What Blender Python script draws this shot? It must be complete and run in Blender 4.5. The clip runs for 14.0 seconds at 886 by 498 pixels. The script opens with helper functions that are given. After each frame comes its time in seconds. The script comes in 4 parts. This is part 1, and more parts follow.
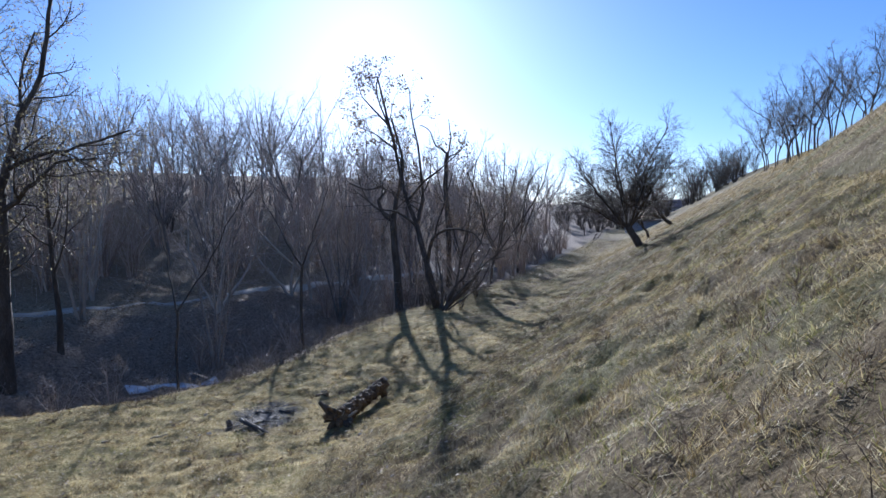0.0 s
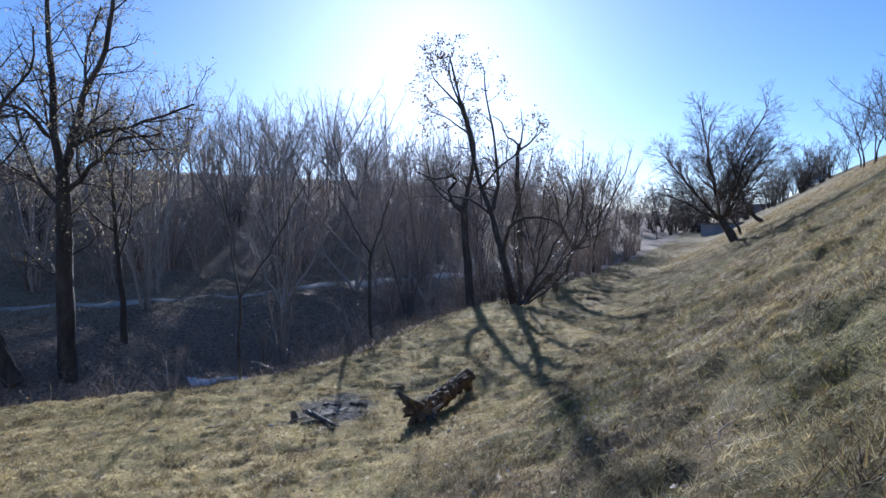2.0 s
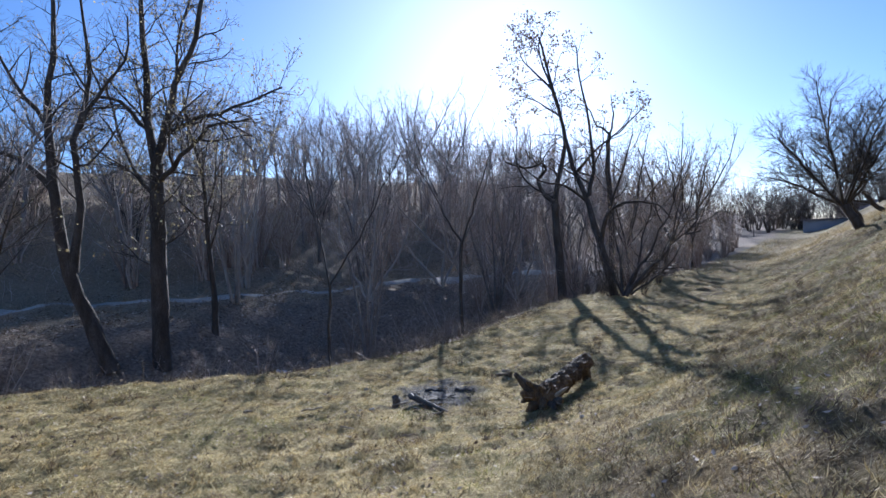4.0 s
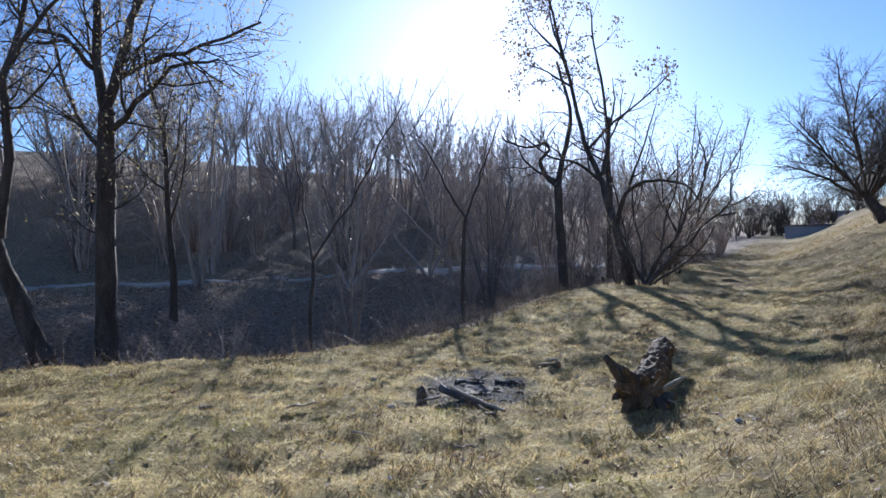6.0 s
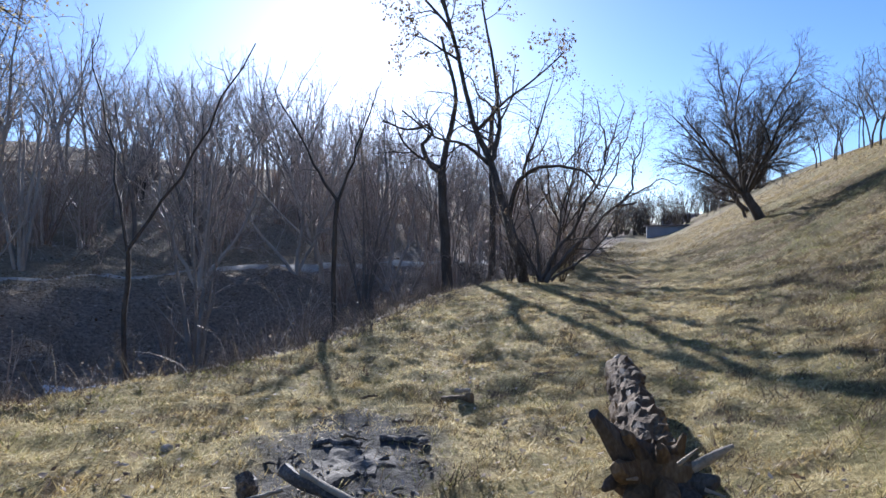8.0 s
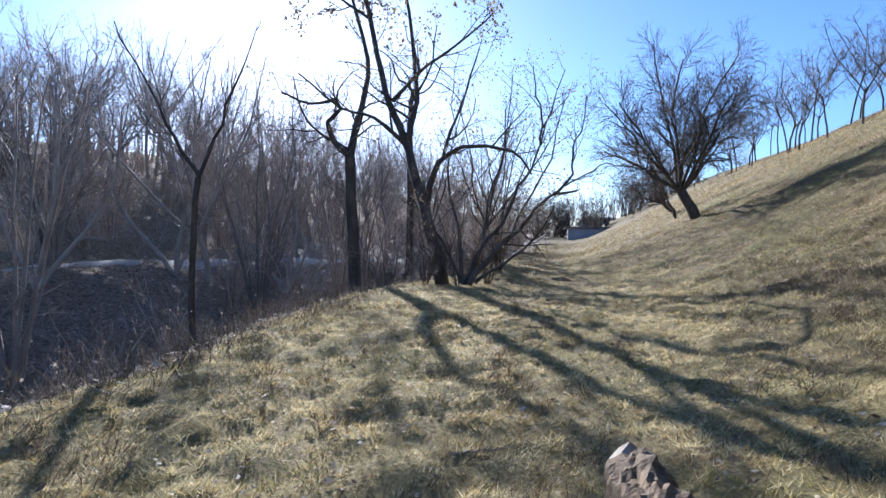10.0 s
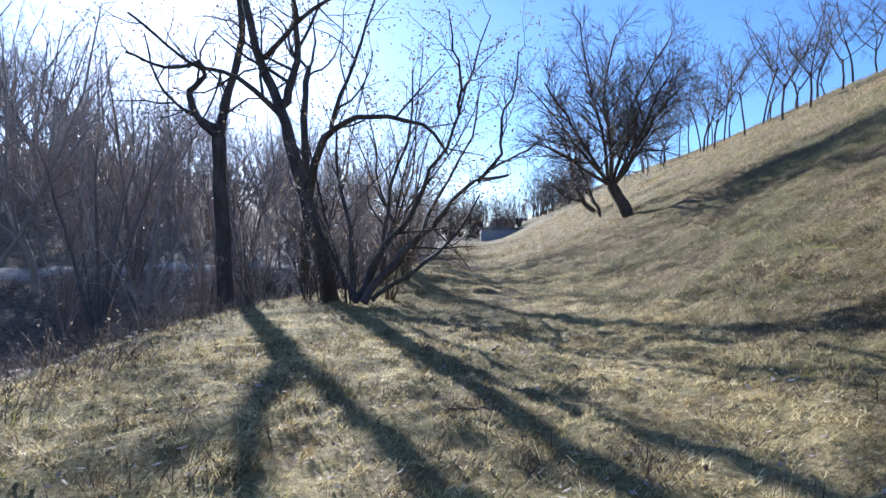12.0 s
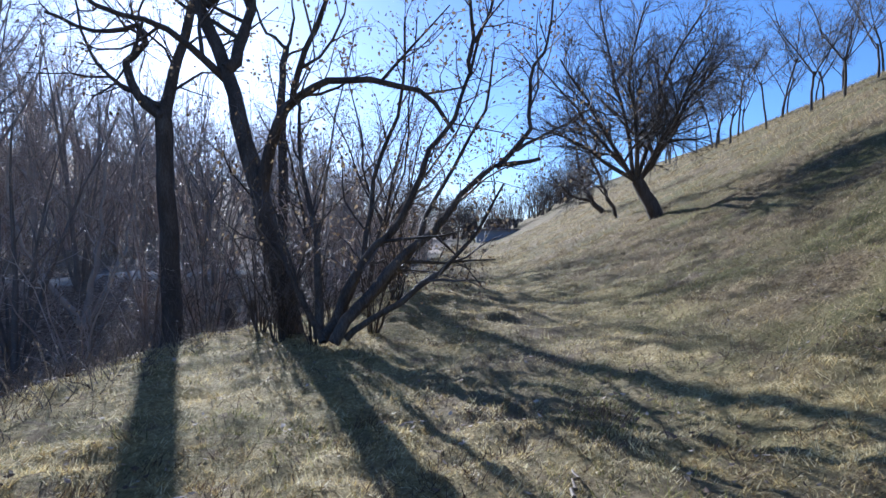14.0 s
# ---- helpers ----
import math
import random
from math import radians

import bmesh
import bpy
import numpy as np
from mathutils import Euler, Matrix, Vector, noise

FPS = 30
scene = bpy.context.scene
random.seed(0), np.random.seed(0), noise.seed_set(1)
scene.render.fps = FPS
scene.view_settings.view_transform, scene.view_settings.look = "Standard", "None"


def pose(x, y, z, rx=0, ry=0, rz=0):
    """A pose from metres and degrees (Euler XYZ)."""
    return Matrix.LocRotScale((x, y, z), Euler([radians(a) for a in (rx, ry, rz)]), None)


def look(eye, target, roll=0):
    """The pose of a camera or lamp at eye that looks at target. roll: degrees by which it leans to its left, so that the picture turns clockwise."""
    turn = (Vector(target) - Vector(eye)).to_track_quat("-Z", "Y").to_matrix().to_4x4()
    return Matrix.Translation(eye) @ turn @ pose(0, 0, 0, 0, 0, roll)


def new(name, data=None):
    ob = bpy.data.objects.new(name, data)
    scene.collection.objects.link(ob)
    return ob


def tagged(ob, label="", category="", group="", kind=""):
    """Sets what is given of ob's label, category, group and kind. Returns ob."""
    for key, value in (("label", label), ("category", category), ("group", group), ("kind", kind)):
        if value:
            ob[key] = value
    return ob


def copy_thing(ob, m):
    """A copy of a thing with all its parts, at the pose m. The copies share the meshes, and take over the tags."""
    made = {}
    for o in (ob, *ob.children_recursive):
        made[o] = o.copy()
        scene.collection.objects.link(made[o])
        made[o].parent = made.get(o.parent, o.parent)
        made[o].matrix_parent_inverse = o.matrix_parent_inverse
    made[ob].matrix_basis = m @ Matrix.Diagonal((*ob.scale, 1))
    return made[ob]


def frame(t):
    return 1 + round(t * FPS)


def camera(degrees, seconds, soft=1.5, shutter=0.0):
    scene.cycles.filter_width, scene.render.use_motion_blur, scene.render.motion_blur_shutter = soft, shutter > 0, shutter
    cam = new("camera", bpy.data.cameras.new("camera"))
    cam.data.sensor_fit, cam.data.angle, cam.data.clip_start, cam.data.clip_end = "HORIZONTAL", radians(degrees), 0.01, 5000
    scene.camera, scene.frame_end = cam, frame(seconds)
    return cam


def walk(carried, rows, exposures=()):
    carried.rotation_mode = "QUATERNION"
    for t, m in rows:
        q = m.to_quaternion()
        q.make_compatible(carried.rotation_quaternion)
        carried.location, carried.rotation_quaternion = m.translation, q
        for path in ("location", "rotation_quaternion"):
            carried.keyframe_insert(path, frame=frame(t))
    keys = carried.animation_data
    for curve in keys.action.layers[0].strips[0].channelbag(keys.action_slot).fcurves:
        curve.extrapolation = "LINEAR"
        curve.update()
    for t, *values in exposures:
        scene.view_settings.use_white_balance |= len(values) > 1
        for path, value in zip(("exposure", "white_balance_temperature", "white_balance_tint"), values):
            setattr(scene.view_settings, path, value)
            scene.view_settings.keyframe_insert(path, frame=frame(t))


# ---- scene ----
cam = camera(70.0, 14.0, soft=1.5)
PATH = [
    (0, (1.721, 0.907, 3.426), (1.56, 2.899, 3.34), -2.0),
    (0.5, (1.49, 1.501, 3.169), (1.312, 3.491, 3.09), -1.6),
    (1, (1.37, 1.78, 3.094), (1.158, 3.768, 3.021), -1.5),
    (1.5, (1.157, 2.387, 2.851), (0.909, 4.372, 2.777), -1.5),
    (2, (0.911, 2.641, 2.699), (0.564, 4.609, 2.644), -1.8),
    (2.5, (0.693, 3.065, 2.47), (0.211, 5.005, 2.421), -2.3),
    (3, (0.542, 3.222, 2.369), (-0.002, 5.147, 2.334), -2.6),
    (3.5, (0.315, 3.566, 2.219), (-0.255, 5.483, 2.183), -2.8),
    (4, (0.13, 3.62, 2.11), (-0.45, 5.534, 2.083), -2.6),
    (4.2, (0.053, 3.683, 2.055), (-0.533, 5.595, 2.023), -2.6),
    (6.3, (-1.571, 6.301, 1.324), (-2.023, 8.249, 1.304), -0.8),
    (6.5, (-1.645, 6.532, 1.3), (-2.06, 8.489, 1.276), -0.8),
    (7, (-1.786, 7.17, 1.27), (-2.128, 9.14, 1.246), -0.8),
    (7.5, (-1.923, 7.873, 1.242), (-2.152, 9.859, 1.218), -0.9),
    (7.7, (-1.953, 8.18, 1.216), (-2.123, 10.173, 1.186), -0.8),
    (9.8, (-1.713, 11.279, 1.032), (-1.609, 13.276, 1.002), 0.3),
    (10, (-1.669, 11.619, 1.004), (-1.522, 13.614, 0.974), 0.4),
    (10.5, (-1.475, 12.512, 0.989), (-1.239, 14.497, 0.959), 0.4),
    (11, (-1.294, 13.418, 0.965), (-0.989, 15.395, 0.938), 0.3),
    (11.5, (-1.145, 14.234, 0.959), (-0.755, 16.195, 0.932), 0.2),
    (12, (-1.001, 15.047, 1.006), (-0.581, 17.003, 0.981), 0.2),
    (12.5, (-0.849, 15.8, 0.995), (-0.385, 17.745, 0.968), 0.3),
    (13, (-0.757, 16.58, 1.049), (-0.299, 18.527, 1.023), 0.3),
    (13.5, (-0.643, 17.296, 1.075), (-0.192, 19.245, 1.053), 0.1),
    (14, (-0.517, 17.955, 1.12), (-0.075, 19.906, 1.098), 0.1),
]
walk(cam, [(t, look(eye, target, roll)) for t, eye, target, roll in PATH], exposures=[(0, 0.88, 4940, 16), (4, 1.02, 5060, 16), (7.5, 1.22, 5250, 16), (10, 1.5, 5230, 16), (11, 1.64, 5150, 16), (12.5, 1.46, 4990, 16), (14, 1.24, 4920, 16)])

# ---- world, sun ----
SUN_AZ, SUN_EL = 10.5, 18.0  # degrees left of +y, above the horizon
world = bpy.data.worlds.new("sky")
scene.world = world
world.use_nodes = True
wn = world.node_tree.nodes
sky = wn.new("ShaderNodeTexSky")
sky.sky_type = "NISHITA"
sky.sun_disc = False
sky.sun_elevation = radians(SUN_EL)
sky.sun_rotation = radians(-SUN_AZ)
sky.air_density, sky.dust_density, sky.ozone_density = 0.85, 0.4, 4.0
wn["Background"].inputs[1].default_value = 0.066
world.node_tree.links.new(sky.outputs[0], wn["Background"].inputs[0])

to_sun = Vector((-math.sin(radians(SUN_AZ)) * math.cos(radians(SUN_EL)),
                 math.cos(radians(SUN_AZ)) * math.cos(radians(SUN_EL)), math.sin(radians(SUN_EL))))
lamp = bpy.data.lights.new("sun", "SUN")
lamp.energy, lamp.angle, lamp.color = 5.0, radians(0.55), (1.0, 0.91, 0.76)
sun = new("sun", lamp)
sun.matrix_world = look(to_sun * 200, (0, 0, 0))


# ---- materials ----
def material(name, colours, scale=4.0, rough=0.85, bump=0.3, detail=6.0, island=0.0, random=0.0, spec=0.3,
             translucent=0.0, metal=0.0, fine=40.0, stretch=(1, 1, 1), swing=1.0):
    """Noise between colours at two scales, with bump."""
    m = bpy.data.materials.new(name)
    m.use_nodes = True
    nt = m.node_tree
    n, l = nt.nodes, nt.links
    b = n["Principled BSDF"]
    tc = n.new("ShaderNodeTexCoord")
    mp = n.new("ShaderNodeMapping")
    mp.inputs["Scale"].default_value = stretch
    l.new(tc.outputs["Object"], mp.inputs[0])
    big = n.new("ShaderNodeTexNoise")
    big.inputs["Scale"].default_value, big.inputs["Detail"].default_value = scale, detail
    small = n.new("ShaderNodeTexNoise")
    small.inputs["Scale"].default_value, small.inputs["Detail"].default_value = fine, 4.0
    l.new(mp.outputs[0], big.inputs["Vector"])
    l.new(mp.outputs[0], small.inputs["Vector"])
    mix = n.new("ShaderNodeMath")
    mix.operation = "MULTIPLY_ADD"
    mix.inputs[1].default_value, mix.inputs[2].default_value = 0.45 * swing, 0.5 - 0.5 * swing
    l.new(small.outputs[0], mix.inputs[0])
    add = n.new("ShaderNodeMath")
    add.operation = "MULTIPLY_ADD"
    add.inputs[1].default_value = 0.55 * swing
    l.new(big.outputs[0], add.inputs[0])
    l.new(mix.outputs[0], add.inputs[2])
    value = add.outputs[0]
    if island or random:
        info = n.new("ShaderNodeNewGeometry") if island else n.new("ShaderNodeObjectInfo")
        r = n.new("ShaderNodeMath")
        r.operation = "MULTIPLY_ADD"
        amount = island or random
        r.inputs[1].default_value, r.inputs[2].default_value = amount, -amount / 2
        l.new(info.outputs["Random Per Island" if island else "Random"], r.inputs[0])
        s = n.new("ShaderNodeMath")
        l.new(value, s.inputs[0])
        l.new(r.outputs[0], s.inputs[1])
        value = s.outputs[0]
    ramp = n.new("ShaderNodeValToRGB")
    e = ramp.color_ramp.elements
    while len(e) < len(colours):
        e.new(0.5)
    for k, c in enumerate(colours):
        e[k].position = 0.3 + 0.4 * k / max(1, len(colours) - 1)
        e[k].color = (*c, 1)
    l.new(value, ramp.inputs[0])
    l.new(ramp.outputs[0], b.inputs["Base Color"])
    b.inputs["Roughness"].default_value = rough
    b.inputs["Specular IOR Level"].default_value = spec
    b.inputs["Metallic"].default_value = metal
    if bump:
        bp = n.new("ShaderNodeBump")
        bp.inputs["Strength"].default_value, bp.inputs["Distance"].default_value = bump, 0.02
        l.new(add.outputs[0], bp.inputs["Height"])
        l.new(bp.outputs[0], b.inputs["Normal"])
    if translucent:
        tr = n.new("ShaderNodeBsdfTranslucent")
        l.new(ramp.outputs[0], tr.inputs[0])
        ms = n.new("ShaderNodeMixShader")
        ms.inputs[0].default_value = translucent
        l.new(b.outputs[0], ms.inputs[1])
        l.new(tr.outputs[0], ms.inputs[2])
        l.new(ms.outputs[0], n["Material Output"].inputs[0])
    return m


BARK = material("bark", [(0.035, 0.028, 0.022), (0.085, 0.068, 0.052), (0.16, 0.14, 0.115)], 6, 0.9, 0.8, fine=60, stretch=(1, 1, 0.25))
# Woodland bark and twigs: paler colours stand in for glare veiling the backlit wood.
BARK_HAZED = material("bark_woodland_hazed", [(0.17, 0.145, 0.12), (0.28, 0.24, 0.2), (0.42, 0.37, 0.31)], 2, 0.9, 0.3, random=0.4)
TWIG = material("twig", [(0.05, 0.038, 0.03), (0.11, 0.085, 0.065), (0.17, 0.14, 0.11)], 3, 0.7, 0.0, island=0.5, spec=0.4)
TWIG_HAZED = material("twig_woodland_hazed", [(0.27, 0.2, 0.16), (0.4, 0.32, 0.26), (0.54, 0.45, 0.37)], 2, 0.6, 0.0, island=0.5, spec=0.4)
SHRUB = material("shrub_stem", [(0.28, 0.2, 0.15), (0.46, 0.35, 0.27), (0.6, 0.5, 0.4)], 3, 0.6, 0.0, island=0.6, spec=0.5, translucent=0.15)
DRY = material("hanging_dead_leaf", [(0.2, 0.15, 0.1), (0.34, 0.27, 0.19), (0.5, 0.43, 0.33)], 3, 0.6, 0.0, island=0.7, translucent=0.6)
LEAF = material("dry_leaf", [(0.13, 0.085, 0.05), (0.22, 0.155, 0.085), (0.32, 0.245, 0.145)], 3, 0.7, 0.0, island=0.7, translucent=0.3)
CATKIN = material("pale_seed_leaf", [(0.22, 0.17, 0.08), (0.36, 0.3, 0.15), (0.45, 0.4, 0.24)], 3, 0.7, 0.0, island=0.7, translucent=0.5)
STRAW = material("dry_grass", [(0.11, 0.072, 0.03), (0.245, 0.175, 0.064), (0.42, 0.31, 0.12), (0.7, 0.57, 0.31)], 1.3, 0.55, 0.0, island=0.55, swing=2.2, translucent=0.35, fine=3)
PALE = material("bleached_grass", [(0.27, 0.19, 0.075), (0.57, 0.43, 0.17), (0.73, 0.585, 0.25), (0.85, 0.74, 0.42)], 1.6, 0.55, 0.0, island=0.6, swing=2.0, translucent=0.35, fine=3)
GREEN = material("green_grass", [(0.085, 0.085, 0.02), (0.21, 0.21, 0.045), (0.42, 0.38, 0.12)], 1.4, 0.6, 0.0, island=0.65, swing=2.2, translucent=0.35, fine=3)
BROWN = material("dead_brown_grass", [(0.055, 0.037, 0.025), (0.12, 0.08, 0.05), (0.22, 0.155, 0.095)], 1.3, 0.75, 0.0, island=0.6, translucent=0.15, fine=3)
STALK = material("dry_stalk", [(0.13, 0.095, 0.055), (0.24, 0.18, 0.11), (0.38, 0.31, 0.21)], 2, 0.7, 0.0, island=0.7, translucent=0.15)
LITTER = material("leaf_litter", [(0.14, 0.09, 0.055), (0.32, 0.235, 0.16), (0.6, 0.5, 0.38)], 3, 0.8, 0.0, island=0.8, translucent=0.15)
WOOD_OLD = material("weathered_wood", [(0.05, 0.03, 0.016), (0.13, 0.085, 0.045), (0.28, 0.2, 0.11)], 5, 0.9, 1.0, fine=45, stretch=(1, 1, 0.4))
BARKLESS = material("pale_wood", [(0.2, 0.16, 0.11), (0.34, 0.28, 0.2), (0.46, 0.4, 0.31)], 9, 0.8, 0.5, fine=60)
CHAR = material("charred_wood", [(0.025, 0.023, 0.021), (0.09, 0.08, 0.07), (0.28, 0.25, 0.21)], 9, 0.75, 0.8, fine=70)
ASH = material("ash", [(0.045, 0.039, 0.032), (0.1, 0.088, 0.072), (0.18, 0.16, 0.13), (0.38, 0.35, 0.3)], 22, 0.95, 0.45, fine=60)
STONE = material("stone", [(0.16, 0.15, 0.14), (0.28, 0.27, 0.25), (0.4, 0.39, 0.37)], 12, 0.9, 0.6)
TRACK = material("pale_dirt", [(0.3, 0.26, 0.2), (0.42, 0.38, 0.31), (0.55, 0.51, 0.44)], 1.5, 0.9, 0.4, fine=15, spec=0.2)
ICE = material("ice", [(0.5, 0.54, 0.58), (0.66, 0.7, 0.74), (0.8, 0.83, 0.86)], 2, 0.25, 0.2, spec=0.5)
WALL = material("grey_wall", [(0.3, 0.305, 0.32), (0.38, 0.385, 0.4), (0.46, 0.465, 0.48)], 1, 0.9, 0.2)
RENDERED = material("white_house_wall", [(0.6, 0.59, 0.56), (0.7, 0.69, 0.66), (0.78, 0.77, 0.74)], 1, 0.9, 0.2)
ROOF = material("roof_sheet", [(0.16, 0.13, 0.12), (0.22, 0.18, 0.165), (0.3, 0.25, 0.23)], 1, 0.8, 0.3)
PANE = material("window_pane", [(0.03, 0.04, 0.05), (0.05, 0.06, 0.07)], 2, 0.15, 0.0, spec=0.6)


def ground_material():
    """Grass with bare soil and straw; woodland litter where the attribute 'wood' says so, trodden soil where 'trod' does."""
    m = bpy.data.materials.new("ground")
    m.use_nodes = True
    n, l = m.node_tree.nodes, m.node_tree.links
    b = n["Principled BSDF"]
    tc = n.new("ShaderNodeTexCoord")

    def noise_node(scale, detail=6.0, rough=0.6):
        t = n.new("ShaderNodeTexNoise")
        t.inputs["Scale"].default_value, t.inputs["Detail"].default_value, t.inputs["Roughness"].default_value = scale, detail, rough
        l.new(tc.outputs["Object"], t.inputs["Vector"])
        return t.outputs[0]

    def ramp(value, stops):
        r = n.new("ShaderNodeValToRGB")
        e = r.color_ramp.elements
        while len(e) < len(stops):
            e.new(0.5)
        for k, (p, c) in enumerate(stops):
            e[k].position, e[k].color = p, (*c, 1)
        l.new(value, r.inputs[0])
        return r.outputs[0]

    def mixed(f, a, c):
        x = n.new("ShaderNodeMix")
        x.data_type = "RGBA"
        l.new(f, x.inputs["Factor"])
        l.new(a, x.inputs["A"])
        l.new(c, x.inputs["B"])
        return x.outputs["Result"]

    straw = ramp(noise_node(22, 8, 0.75), [(0.32, (0.045, 0.032, 0.017)), (0.45, (0.14, 0.1, 0.048)), (0.56, (0.24, 0.18, 0.09)), (0.68, (0.42, 0.33, 0.18))])
    green = ramp(noise_node(26, 8, 0.75), [(0.32, (0.045, 0.042, 0.016)), (0.5, (0.14, 0.125, 0.042)), (0.68, (0.29, 0.25, 0.095))])
    patch = ramp(noise_node(0.55, 5, 0.65), [(0.42, (0, 0, 0)), (0.6, (1, 1, 1))])
    grass = mixed(patch, straw, green)
    thatch = ramp(noise_node(24, 8, 0.75), [(0.32, (0.13, 0.092, 0.038)), (0.45, (0.38, 0.29, 0.12)), (0.56, (0.6, 0.48, 0.215)), (0.68, (0.78, 0.66, 0.36))])
    moss = ramp(noise_node(26, 8, 0.75), [(0.32, (0.09, 0.08, 0.03)), (0.5, (0.26, 0.225, 0.085)), (0.68, (0.45, 0.38, 0.18))])
    dead = ramp(noise_node(21, 8, 0.75), [(0.32, (0.1, 0.07, 0.04)), (0.5, (0.24, 0.17, 0.1)), (0.68, (0.42, 0.32, 0.2))])
    thatch = mixed(ramp(noise_node(1.7, 6, 0.7), [(0.48, (0, 0, 0)), (0.6, (0.85, 0.85, 0.85))]), thatch, moss)
    thatch = mixed(ramp(noise_node(2.6, 6, 0.7), [(0.54, (0, 0, 0)), (0.64, (0.8, 0.8, 0.8))]), thatch, dead)
    soil = ramp(noise_node(14, 8, 0.7), [(0.3, (0.09, 0.065, 0.04)), (0.55, (0.2, 0.15, 0.095)), (0.72, (0.34, 0.27, 0.18))])
    bare = ramp(noise_node(1.1, 7, 0.7), [(0.56, (0, 0, 0)), (0.68, (1, 1, 1))])
    grass = mixed(bare, grass, soil)
    cinder = ramp(noise_node(16, 8, 0.7), [(0.32, (0.035, 0.033, 0.03)), (0.48, (0.09, 0.085, 0.077)), (0.6, (0.18, 0.165, 0.145)), (0.7, (0.38, 0.35, 0.31))])
    for name, colour in (("bench", thatch), ("trod", soil), ("ash", cinder), ("wood", ramp(noise_node(9, 9, 0.75), [(0.3, (0.09, 0.068, 0.05)), (0.5, (0.28, 0.22, 0.165)), (0.62, (0.42, 0.34, 0.25)), (0.75, (0.56, 0.48, 0.37))]))):
        a = n.new("ShaderNodeAttribute")
        a.attribute_name = name
        grass = mixed(a.outputs["Fac"], grass, colour)
    l.new(grass, b.inputs["Base Color"])
    b.inputs["Roughness"].default_value, b.inputs["Specular IOR Level"].default_value = 0.95, 0.15
    bp = n.new("ShaderNodeBump")
    bp.inputs["Strength"].default_value, bp.inputs["Distance"].default_value = 1.0, 0.06
    l.new(noise_node(30, 8, 0.7), bp.inputs["Height"])
    l.new(bp.outputs[0], b.inputs["Normal"])
    return m


# ---- the lie of the land ----
EDGE = [(-60, -30), (-30, -6), (-12.0, 9.8), (-8.0, 11.9), (-5.5, 13.4), (-4.2, 15.5), (-3.5, 17.2), (-3.0, 20), (-2.4, 23.5), (-1.4, 26.6), (0.9, 29), (2.0, 33), (4.0, 40), (9, 60), (22, 105), (120, 420)]
TOE = [(-14, -40), (-7, -12), (-3.0, 0.9), (-1.4, 6), (-0.8, 8.8), (-0.1, 11.7), (0.8, 14), (1.5, 16), (2.3, 19.5), (3.0, 23), (3.7, 26), (5.0, 33), (7.2, 42), (12.5, 60), (28, 110), (130, 420)]
ROAD = [(-90, 4), (-40, 18), (-24, 24), (-13, 30.5), (-8, 38), (-2, 48), (5, 63), (20, 110), (110, 420)]


def along(line, y):
    xs, ys = zip(*line)
    return np.interp(y, ys, xs)


def smoothstep(a, b, v):
    v = np.clip((v - a) / (b - a), 0, 1)
    return v * v * (3 - 2 * v)


WAVES = np.random.RandomState(5).uniform(-1, 1, (36, 4))


def ripple(x, y, size, seed=0):
    """A smooth irregular field of about -1 to 1, with bumps of that size."""
    v = 0
    for k in range(12):
        a, b, c, d = WAVES[(k + seed * 7) % 36]
        ang, fq = a * math.pi * 3, (0.6 + 0.9 * abs(b)) * 2 * math.pi / (size * 2)
        v = v + np.sin((x * math.cos(ang) + y * math.sin(ang)) * fq + c * 19 + d * 7 * np.sin((x * math.sin(ang) - y * math.cos(ang)) * fq * 0.45 + b * 9))
    return v / 5.0


